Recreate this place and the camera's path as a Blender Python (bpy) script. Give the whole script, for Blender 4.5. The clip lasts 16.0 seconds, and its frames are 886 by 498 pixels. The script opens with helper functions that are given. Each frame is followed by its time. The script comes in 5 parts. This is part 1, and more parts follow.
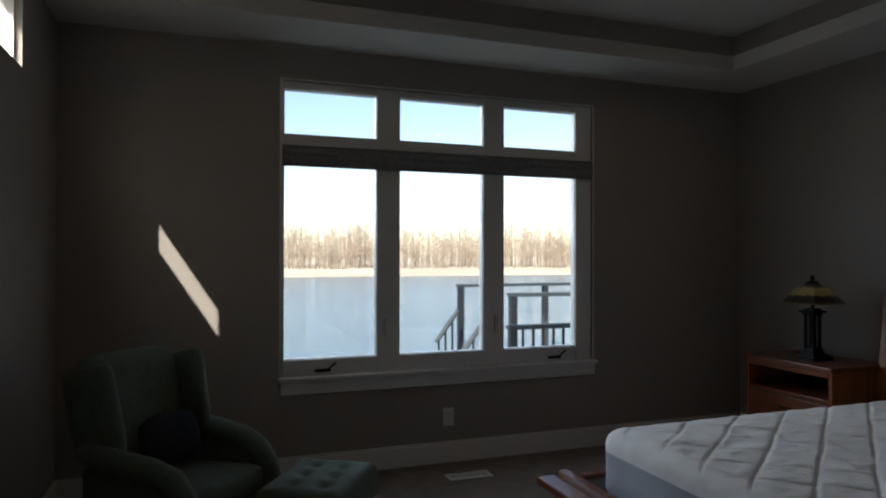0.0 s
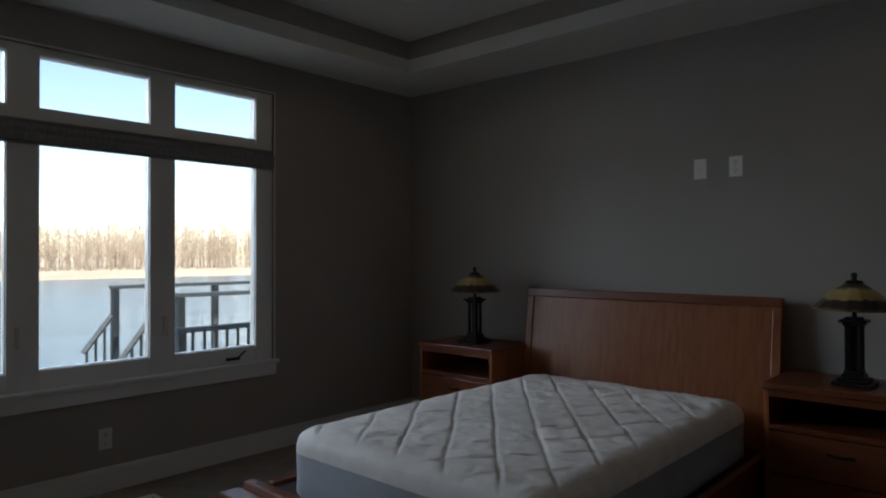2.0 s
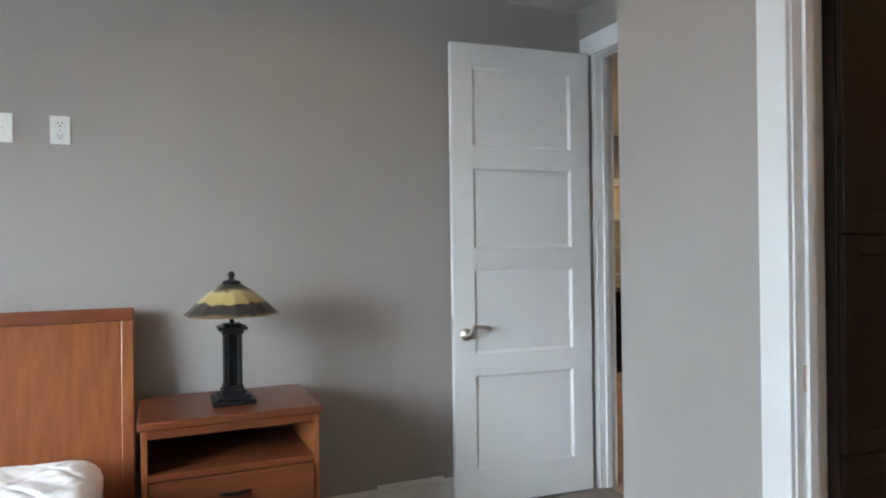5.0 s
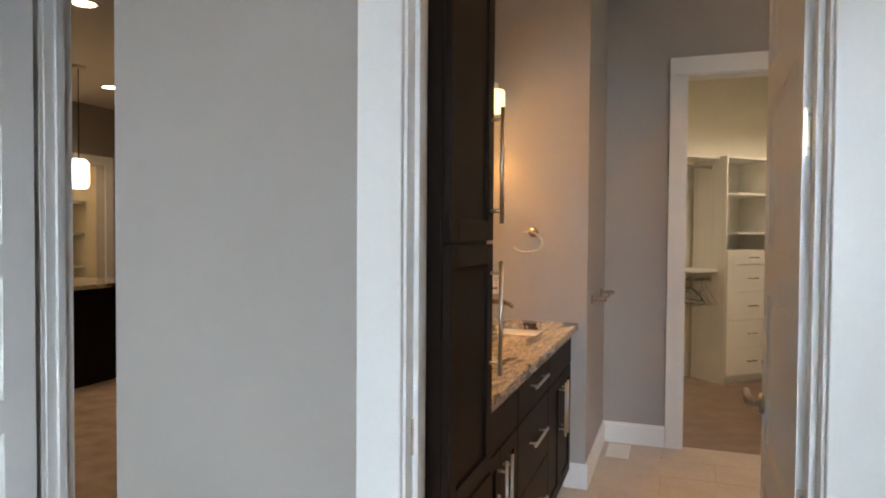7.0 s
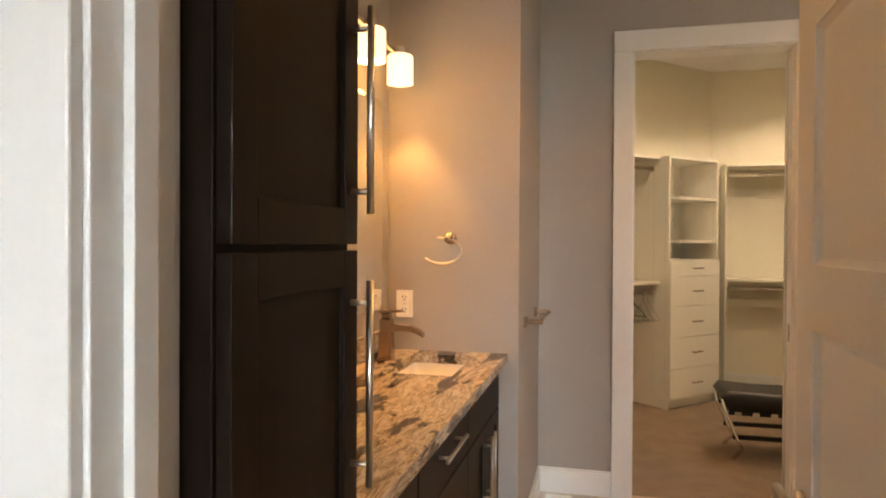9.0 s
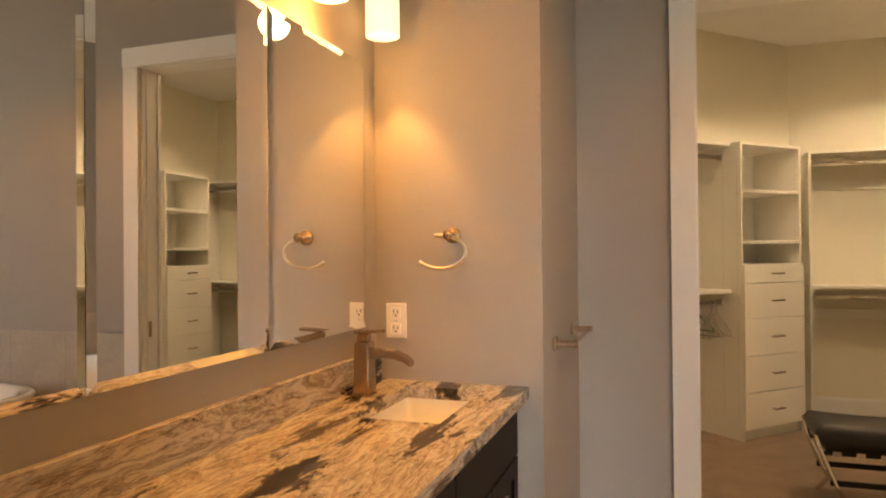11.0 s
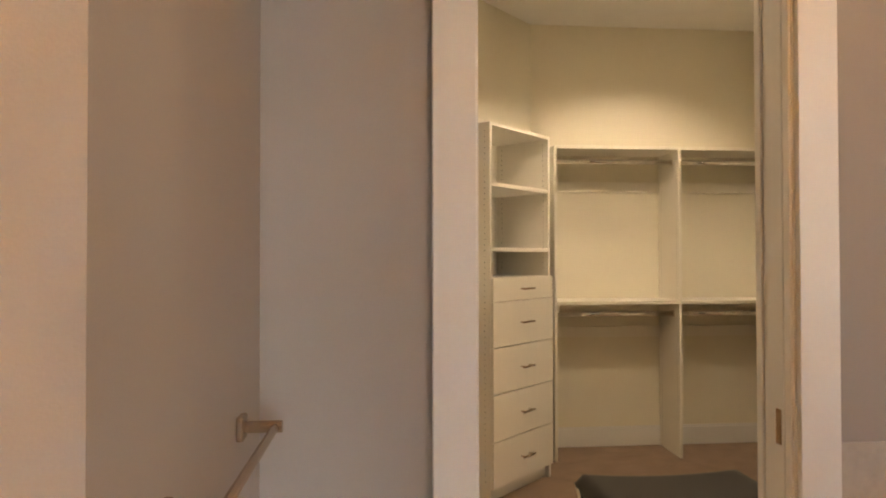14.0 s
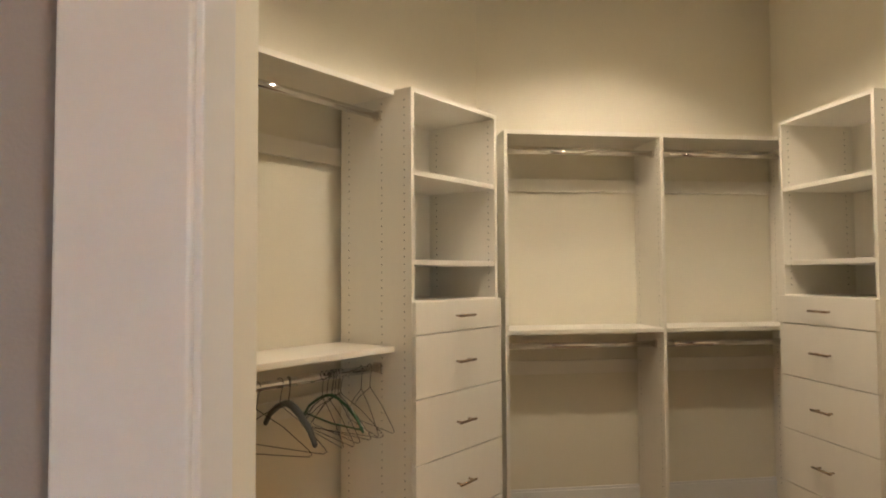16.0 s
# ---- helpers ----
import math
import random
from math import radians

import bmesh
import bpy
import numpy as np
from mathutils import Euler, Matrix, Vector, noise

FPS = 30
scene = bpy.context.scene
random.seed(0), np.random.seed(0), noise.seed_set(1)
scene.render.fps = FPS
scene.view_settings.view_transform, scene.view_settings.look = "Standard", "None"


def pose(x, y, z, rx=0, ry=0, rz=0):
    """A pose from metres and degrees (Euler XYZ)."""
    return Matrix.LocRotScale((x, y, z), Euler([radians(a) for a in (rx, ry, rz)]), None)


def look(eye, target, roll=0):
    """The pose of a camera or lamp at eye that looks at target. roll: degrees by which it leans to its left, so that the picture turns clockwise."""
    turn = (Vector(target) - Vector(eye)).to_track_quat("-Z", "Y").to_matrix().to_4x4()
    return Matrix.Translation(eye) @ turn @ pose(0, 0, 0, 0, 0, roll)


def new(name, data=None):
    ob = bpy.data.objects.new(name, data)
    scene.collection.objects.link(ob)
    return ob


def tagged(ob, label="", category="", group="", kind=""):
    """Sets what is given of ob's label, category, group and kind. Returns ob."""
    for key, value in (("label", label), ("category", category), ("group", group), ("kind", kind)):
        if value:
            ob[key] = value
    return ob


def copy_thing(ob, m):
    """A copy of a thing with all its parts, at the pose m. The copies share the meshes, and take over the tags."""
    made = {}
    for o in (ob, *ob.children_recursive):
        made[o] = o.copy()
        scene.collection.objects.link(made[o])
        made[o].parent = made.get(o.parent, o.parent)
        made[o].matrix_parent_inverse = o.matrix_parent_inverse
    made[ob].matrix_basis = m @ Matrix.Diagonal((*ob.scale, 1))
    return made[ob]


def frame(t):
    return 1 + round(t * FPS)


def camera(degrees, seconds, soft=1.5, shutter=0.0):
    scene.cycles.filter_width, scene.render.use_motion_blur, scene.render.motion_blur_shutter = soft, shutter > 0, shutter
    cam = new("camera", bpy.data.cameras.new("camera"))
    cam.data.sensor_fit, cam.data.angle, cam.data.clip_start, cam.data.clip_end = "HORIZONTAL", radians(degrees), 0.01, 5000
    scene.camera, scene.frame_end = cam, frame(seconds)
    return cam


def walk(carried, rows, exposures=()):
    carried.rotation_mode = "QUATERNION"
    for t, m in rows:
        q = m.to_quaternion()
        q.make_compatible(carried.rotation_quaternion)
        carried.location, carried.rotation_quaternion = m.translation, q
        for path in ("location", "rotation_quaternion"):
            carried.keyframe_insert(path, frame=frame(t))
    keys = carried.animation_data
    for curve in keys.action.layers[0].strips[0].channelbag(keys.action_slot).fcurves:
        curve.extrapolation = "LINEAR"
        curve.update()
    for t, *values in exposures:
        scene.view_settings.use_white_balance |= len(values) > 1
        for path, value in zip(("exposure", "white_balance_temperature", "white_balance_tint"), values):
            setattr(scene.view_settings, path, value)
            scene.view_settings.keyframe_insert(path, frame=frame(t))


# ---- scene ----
cam = camera(67.2, 16.0, soft=2.0)
PATH = [
    (0, (-0.067, -0.678, 1.398), (0.615, 1.203, 1.415), 0.1),
    (0.5, (-0.147, -0.639, 1.346), (0.781, 1.132, 1.38), 0.1),
    (1, (-0.139, -0.632, 1.37), (1.008, 1.006, 1.392), 0.1),
    (1.5, (-0.14, -0.564, 1.372), (1.187, 0.933, 1.391), -0.0),
    (2, (-0.048, -0.458, 1.357), (1.439, 0.88, 1.374), -0.1),
    (2.5, (0.015, -0.209, 1.344), (1.662, 0.924, 1.363), -0.2),
    (3, (0.056, 0.081, 1.389), (1.921, 0.805, 1.389), -0.5),
    (3.2, (0.071, 0.183, 1.343), (2.004, 0.696, 1.363), -0.2),
    (5.3, (0.956, 0.525, 1.355), (2.674, -0.5, 1.346), -0.6),
    (5.5, (1.076, 0.536, 1.365), (2.682, -0.655, 1.354), -0.4),
    (6, (1.311, 0.447, 1.407), (2.628, -1.057, 1.354), 0.0),
    (6.5, (1.503, 0.29, 1.401), (2.513, -1.435, 1.348), 0.2),
    (7, (1.621, 0.105, 1.407), (2.287, -1.78, 1.354), 0.4),
    (7.5, (1.674, -0.107, 1.393), (2.142, -2.051, 1.356), 0.1),
    (8, (1.691, -0.329, 1.395), (2.145, -2.276, 1.36), -0.0),
    (8.5, (1.735, -0.540, 1.393), (2.190, -2.488, 1.366), 0.2),
    (11, (1.7, -1.426, 1.344), (2.34, -3.321, 1.358), -0.5),
    (11.5, (1.695, -1.652, 1.35), (2.37, -3.535, 1.366), -0.6),
    (12, (1.711, -1.859, 1.374), (2.321, -3.763, 1.381), -0.4),
    (12.5, (1.776, -2.116, 1.389), (2.139, -4.083, 1.391), -0.1),
    (13, (1.803, -2.385, 1.391), (1.923, -4.381, 1.395), -0.3),
    (13.5, (1.809, -2.634, 1.398), (1.787, -4.634, 1.401), -0.0),
    (14, (1.805, -2.897, 1.355), (1.623, -4.889, 1.385), -0.1),
    (14.5, (1.741, -3.179, 1.355), (1.453, -5.158, 1.396), -0.2),
    (15, (1.662, -3.439, 1.349), (1.362, -5.416, 1.405), -0.1),
    (15.5, (1.58, -3.673, 1.39), (1.279, -5.649, 1.431), -0.1),
    (16, (1.455, -3.885, 1.352), (1.178, -5.863, 1.433), -0.3),
]

EXPO = [(0.0, 0.7, 6500, 10), (0.5, 0.6, 6500, 10), (1.5, 0.62, 6500, 10), (2.0, 0.7, 6500, 10), (2.6, 1.5, 6500, 10), (3.2, 3.3, 6500, 10), (5.3, 3.75, 6500, 10), (6.5, 3.6, 6500, 10),
        (7.5, 3.8, 6900, 11), (8.5, 4.0, 7500, 13), (11.0, 3.9, 8800, 15), (13.0, 3.95, 8300, 14), (15.0, 3.95, 6900, 12), (16.0, 3.95, 6500, 10)]
walk(cam, [(r[0], look(*r[1:])) for r in PATH], EXPO)

# ---- world and lights ----
SUN_WAY = Vector((1.0, 1.43, -1.55)).normalized()
world = bpy.data.worlds.new("world")
scene.world = world
world.use_nodes = True
wn = world.node_tree
sky = wn.nodes.new("ShaderNodeTexSky")
sky.sky_type = "NISHITA"
sky.sun_disc = False
sky.sun_elevation = math.asin(-SUN_WAY.z)
sky.sun_rotation = math.atan2(-SUN_WAY.x, -SUN_WAY.y)
wn.links.new(sky.outputs[0], wn.nodes["Background"].inputs[0])
sky.dust_density = 0.6
wn.nodes["Background"].inputs[1].default_value = 0.15


def lamp(name, kind, m, energy, colour, **extra):
    data = bpy.data.lights.new(name, kind)
    data.energy, data.color = energy, colour
    if "angle" in extra:
        data.angle = extra["angle"]
    if "radius" in extra:
        data.shadow_soft_size = extra["radius"]
    if "size" in extra:
        data.shape, data.size, data.size_y = "RECTANGLE", extra["size"][0], extra["size"][1]
    if "cone" in extra:
        data.spot_size, data.spot_blend = radians(extra["cone"]), extra.get("blend", 0.3)
    ob = new(name, data)
    ob.matrix_world = m
    return ob


WARM = (1.0, 0.485, 0.14)
WARM_SOFT = (1.0, 0.74, 0.46)
CLOSET_WHITE = (1.0, 0.83, 0.64)
lamp("sun", "SUN", look((0, 0, 30), Vector((0, 0, 30)) + SUN_WAY), 5.0, (1.0, 0.93, 0.82), angle=radians(0.5))
# north-western sky light that falls in through the big window
lamp("window_skylight", "AREA", look((-0.9, 8.2, 3.5), (2.2, -0.9, 1.0)), 145.0, (0.74, 0.87, 1.0), size=(3.2, 3.8))


# ---- materials ----
def mat(name, colour, rough=0.6, metal=0.0, var=0.08, scale=6.0, grain=150.0, bump=0.05, emit=None, strength=0.0, coat=0.0, stretch=None, sheen=0.0):
    m = bpy.data.materials.new(name)
    m.use_nodes = True
    nt = m.node_tree
    b = nt.nodes["Principled BSDF"]
    b.inputs["Roughness"].default_value = rough
    b.inputs["Metallic"].default_value = metal
    b.inputs["Coat Weight"].default_value = coat
    b.inputs["Sheen Weight"].default_value = sheen
    tc = nt.nodes.new("ShaderNodeTexCoord")
    mp = nt.nodes.new("ShaderNodeMapping")
    nt.links.new(tc.outputs["Object"], mp.inputs[0])
    if stretch:
        mp.inputs["Scale"].default_value = stretch
    n1 = nt.nodes.new("ShaderNodeTexNoise")
    n1.inputs["Scale"].default_value = scale
    n1.inputs["Detail"].default_value = 5
    n2 = nt.nodes.new("ShaderNodeTexNoise")
    n2.inputs["Scale"].default_value = grain
    n2.inputs["Detail"].default_value = 3
    nt.links.new(mp.outputs[0], n1.inputs["Vector"])
    nt.links.new(mp.outputs[0], n2.inputs["Vector"])
    mix = nt.nodes.new("ShaderNodeMix")
    mix.inputs[0].default_value = 0.4
    nt.links.new(n1.outputs[0], mix.inputs[2])
    nt.links.new(n2.outputs[0], mix.inputs[3])
    ramp = nt.nodes.new("ShaderNodeValToRGB")
    lo = [max(0.0, c * (1 - 2 * var)) for c in colour]
    hi = [min(1.0, c * (1 + 2 * var)) for c in colour]
    ramp.color_ramp.elements[0].position, ramp.color_ramp.elements[0].color = 0.25, (*lo, 1)
    ramp.color_ramp.elements[1].position, ramp.color_ramp.elements[1].color = 0.75, (*hi, 1)
    nt.links.new(mix.outputs[0], ramp.inputs[0])
    nt.links.new(ramp.outputs[0], b.inputs["Base Color"])
    if bump:
        bp = nt.nodes.new("ShaderNodeBump")
        bp.inputs["Strength"].default_value = bump
        bp.inputs["Distance"].default_value = 0.004
        nt.links.new(n2.outputs[0], bp.inputs["Height"])
        nt.links.new(bp.outputs[0], b.inputs["Normal"])
    if emit:
        b.inputs["Emission Color"].default_value = (*emit, 1)
        b.inputs["Emission Strength"].default_value = strength
    return m


def wood(name, dark, light, axis=(1.0, 14.0, 14.0), rough=0.35, scale=3.0, coat=0.2):
    m = mat(name, light, rough, 0, 0.1, scale, 60, 0.03, coat=coat, stretch=axis)
    ramp = [n for n in m.node_tree.nodes if n.type == "VALTORGB"][0]
    ramp.color_ramp.elements[0].position, ramp.color_ramp.elements[0].color = 0.32, (*dark, 1)
    ramp.color_ramp.elements[1].position, ramp.color_ramp.elements[1].color = 0.68, (*light, 1)
    return m


M = {}
M["wall"] = mat("greige_wall_paint", (0.344, 0.316, 0.290), 0.62, 0, 0.025, 1.5, 260, 0.10)
M["closet_wall"] = mat("cream_wall_paint", (0.74, 0.70, 0.58), 0.6, 0, 0.02, 1.5, 260, 0.08)
M["ceiling"] = mat("ceiling_paint", (0.70, 0.69, 0.66), 0.8, 0, 0.03, 2, 120, 0.15)
M["trim"] = mat("white_trim_paint", (0.74, 0.74, 0.725), 0.35, 0, 0.015, 3, 90, 0.02)
M["melamine"] = mat("white_melamine", (0.78, 0.75, 0.67), 0.38, 0, 0.012, 5, 200, 0.02, stretch=(6, 6, 1))
# the shade inside peg holes and socket slots, put into a near-black colour
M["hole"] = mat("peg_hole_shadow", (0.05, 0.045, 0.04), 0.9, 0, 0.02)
M["carpet_dark"] = mat("taupe_carpet", (0.22, 0.175, 0.14), 0.95, 0, 0.22, 9, 420, 1.0, sheen=0.2)
M["carpet_tan"] = mat("tan_carpet", (0.25, 0.165, 0.105), 0.95, 0, 0.18, 7, 420, 1.0, sheen=0.2)
M["hall_floor"] = mat("pale_hall_carpet", (0.48, 0.36, 0.28), 0.9, 0, 0.2, 6, 300, 0.8)
M["tile"] = mat("beige_floor_tile", (0.55, 0.47, 0.38), 0.32, 0, 0.10, 4, 40, 0.03)
M["wall_tile"] = mat("taupe_wall_tile", (0.42, 0.37, 0.31), 0.3, 0, 0.08, 5, 40, 0.03)
M["grout"] = mat("grout", (0.36, 0.32, 0.27), 0.9, 0, 0.1, 30, 300, 0.2)
M["espresso"] = wood("espresso_stained_wood", (0.007, 0.0035, 0.0022), (0.015, 0.008, 0.005), (14, 14, 1.0), 0.5, 4, 0.05)
M["cherry"] = wood("cherry_wood_upright", (0.18, 0.050, 0.015), (0.33, 0.110, 0.034), (12, 12, 0.8), 0.36, 3)
M["cherry_flat"] = wood("cherry_wood_level", (0.125, 0.032, 0.012), (0.21, 0.060, 0.020), (12, 0.9, 12), 0.34, 3)
M["espresso"].node_tree.nodes["Principled BSDF"].inputs["Specular IOR Level"].default_value = 0.10
# near-black brown, far darker than the cherry, for nightstand back and slat deck
M["dark_inside"] = mat("dark_brown_inside", (0.03, 0.016, 0.010), 0.7, 0, 0.1)
M["nickel"] = mat("brushed_nickel", (0.62, 0.56, 0.48), 0.28, 1.0, 0.04, 10, 400, 0.02, stretch=(1, 1, 8))
M["bronze_nickel"] = mat("warm_brushed_nickel", (0.50, 0.38, 0.28), 0.26, 1.0, 0.05, 10, 400, 0.02)
M["chrome"] = mat("polished_chrome", (0.80, 0.79, 0.77), 0.08, 1.0, 0.01, 5, 50, 0)
M["plastic"] = mat("white_plastic", (0.80, 0.79, 0.75), 0.35, 0, 0.01, 5, 50, 0)
M["porcelain"] = mat("white_porcelain", (0.82, 0.81, 0.77), 0.12, 0, 0.01, 5, 50, 0, coat=0.5)
M["iron"] = mat("dark_cast_metal", (0.020, 0.021, 0.023), 0.42, 0.6, 0.2, 20, 200, 0.2)
M["leather"] = mat("black_leather", (0.012, 0.012, 0.013), 0.42, 0, 0.15, 12, 160, 0.35)
M["green_cloth"] = mat("sage_green_upholstery", (0.15, 0.20, 0.165), 0.92, 0, 0.15, 25, 380, 0.6, sheen=0.15)
M["throw"] = mat("navy_throw_pillow_cloth", (0.02, 0.022, 0.035), 0.95, 0, 0.15, 25, 380, 0.6)
M["shade_cloth"] = mat("grey_roman_shade_cloth", (0.24, 0.24, 0.25), 0.9, 0, 0.25, 30, 300, 0.5, stretch=(4, 4, 0.6))
M["green_plastic"] = mat("green_hanger_plastic", (0.02, 0.10, 0.045), 0.4, 0, 0.05)
M["grey_plastic"] = mat("dark_grey_hanger_plastic", (0.06, 0.07, 0.07), 0.4, 0, 0.05)
M["wire"] = mat("dark_wire", (0.05, 0.045, 0.04), 0.4, 0.8, 0.05)
M["bark"] = mat("bare_tree_bark", (0.42, 0.34, 0.26), 0.9, 0, 0.3, 0.3, 3, 0.3)
M["sand"] = mat("pale_sand_bank", (0.55, 0.48, 0.36), 0.95, 0, 0.2, 0.05, 2, 0.3)
M["deck_metal"] = mat("dark_painted_railing", (0.016, 0.024, 0.03), 0.6, 0.2, 0.1, 8, 90, 0.1)
M["deck_rail_top"] = mat("grey_blue_rail_cap", (0.045, 0.06, 0.07), 0.6, 0.1, 0.1, 8, 90, 0.1)
M["water"] = mat("rippled_lake_water", (0.10, 0.16, 0.19), 0.18, 0, 0.15, 0.04, 0.8, 0.0)
M["frost"] = mat("frosted_lit_glass", (0.85, 0.80, 0.70), 0.4, 0, 0.01, 5, 50, 0, emit=(1.0, 0.64, 0.32), strength=1.3)
M["frost_dim"] = mat("frosted_outer_glass", (0.85, 0.82, 0.75), 0.35, 0, 0.01, 5, 50, 0, emit=(1.0, 0.66, 0.32), strength=0.16)
M["can_light"] = mat("recessed_lamp_lens", (0.9, 0.85, 0.75), 0.4, 0, 0.01, 5, 50, 0, emit=(1.0, 0.74, 0.46), strength=1.8)
M["pantry"] = mat("pantry_wall_paint", (0.66, 0.58, 0.42), 0.7, 0, 0.03, 2, 200, 0.1)
M["screw"] = mat("steel_screw", (0.35, 0.34, 0.33), 0.35, 1.0, 0.1)


def ripple_water():
    nt = M["water"].node_tree
    b = nt.nodes["Principled BSDF"]
    tc = nt.nodes.new("ShaderNodeTexCoord")
    mp = nt.nodes.new("ShaderNodeMapping")
    mp.inputs["Scale"].default_value = (0.5, 1.6, 1)
    ns = nt.nodes.new("ShaderNodeTexNoise")
    ns.inputs["Scale"].default_value = 0.9
    ns.inputs["Detail"].default_value = 6
    bp = nt.nodes.new("ShaderNodeBump")
    bp.inputs["Strength"].default_value = 0.6
    bp.inputs["Distance"].default_value = 0.25
    nt.links.new(tc.outputs["Object"], mp.inputs[0])
    nt.links.new(mp.outputs[0], ns.inputs["Vector"])
    nt.links.new(ns.outputs[0], bp.inputs["Height"])
    nt.links.new(bp.outputs[0], b.inputs["Normal"])


ripple_water()


def glass_material():
    m = bpy.data.materials.new("clear_window_glass")
    m.use_nodes = True
    b = m.node_tree.nodes["Principled BSDF"]
    b.inputs["Base Color"].default_value = (1, 1, 1, 1)
    b.inputs["Roughness"].default_value = 0.0
    b.inputs["IOR"].default_value = 1.45
    b.inputs["Transmission Weight"].default_value = 1.0
    return m


def mirror_material():
    m = bpy.data.materials.new("silvered_mirror")
    m.use_nodes = True
    b = m.node_tree.nodes["Principled BSDF"]
    b.inputs["Base Color"].default_value = (0.86, 0.87, 0.86, 1)
    b.inputs["Metallic"].default_value = 1.0
    b.inputs["Roughness"].default_value = 0.01
    return m


def granite_material():
    m = bpy.data.materials.new("swirled_granite")
    m.use_nodes = True
    nt = m.node_tree
    b = nt.nodes["Principled BSDF"]
    b.inputs["Roughness"].default_value = 0.16
    tc = nt.nodes.new("ShaderNodeTexCoord")
    mp = nt.nodes.new("ShaderNodeMapping")
    mp.inputs["Rotation"].default_value = (0, 0, 0.14)
    mp.inputs["Scale"].default_value = (5.6, 1.5, 5.6)
    nt.links.new(tc.outputs["Object"], mp.inputs[0])
    # a slow warp bends the veins
    warp = nt.nodes.new("ShaderNodeTexNoise")
    warp.inputs["Scale"].default_value = 1.8
    warp.inputs["Detail"].default_value = 4
    nt.links.new(mp.outputs[0], warp.inputs["Vector"])
    sc = nt.nodes.new("ShaderNodeVectorMath")
    sc.operation = "SCALE"
    sc.inputs["Scale"].default_value = 0.7
    nt.links.new(warp.outputs["Color"], sc.inputs[0])
    add = nt.nodes.new("ShaderNodeVectorMath")
    nt.links.new(mp.outputs[0], add.inputs[0])
    nt.links.new(sc.outputs[0], add.inputs[1])
    veins = nt.nodes.new("ShaderNodeTexNoise")
    veins.inputs["Scale"].default_value = 1.5
    veins.inputs["Detail"].default_value = 12
    veins.inputs["Roughness"].default_value = 0.72
    nt.links.new(add.outputs[0], veins.inputs["Vector"])
    ramp = nt.nodes.new("ShaderNodeValToRGB")
    e = ramp.color_ramp.elements
    e[0].position, e[0].color = 0.41, (0.022, 0.020, 0.020, 1)
    e[1].position, e[1].color = 0.445, (0.15, 0.115, 0.09, 1)
    for q, c in ((0.465, (0.52, 0.44, 0.35, 1)), (0.51, (0.72, 0.66, 0.58, 1)), (0.535, (0.40, 0.32, 0.25, 1)), (0.56, (0.70, 0.63, 0.54, 1)), (0.66, (0.74, 0.69, 0.62, 1)), (0.70, (0.24, 0.19, 0.15, 1))):
        x = e.new(q)
        x.color = c
    nt.links.new(veins.outputs[0], ramp.inputs[0])
    # short dark flecks drawn out along the veins
    fm = nt.nodes.new("ShaderNodeMapping")
    fm.inputs["Scale"].default_value = (9.0, 5.0, 9.0)
    nt.links.new(add.outputs[0], fm.inputs[0])
    fine = nt.nodes.new("ShaderNodeTexNoise")
    fine.inputs["Scale"].default_value = 1.6
    fine.inputs["Detail"].default_value = 8
    fine.inputs["Roughness"].default_value = 0.7
    nt.links.new(fm.outputs[0], fine.inputs["Vector"])
    r2 = nt.nodes.new("ShaderNodeValToRGB")
    r2.color_ramp.elements[0].position, r2.color_ramp.elements[0].color = 0.40, (0.16, 0.13, 0.11, 1)
    r2.color_ramp.elements[1].position, r2.color_ramp.elements[1].color = 0.54, (0.70, 0.67, 0.63, 1)
    nt.links.new(fine.outputs[0], r2.inputs[0])
    mul = nt.nodes.new("ShaderNodeMix")
    mul.data_type, mul.blend_type = "RGBA", "MULTIPLY"
    mul.inputs[0].default_value = 0.7
    nt.links.new(ramp.outputs[0], mul.inputs[6])
    nt.links.new(r2.outputs[0], mul.inputs[7])
    nt.links.new(mul.outputs[2], b.inputs["Base Color"])
    return m


def quilt_material():
    m = mat("quilted_white_ticking", (0.87, 0.845, 0.83), 0.9, 0, 0.07, 14, 240, 0.5, sheen=0.1)
    return m


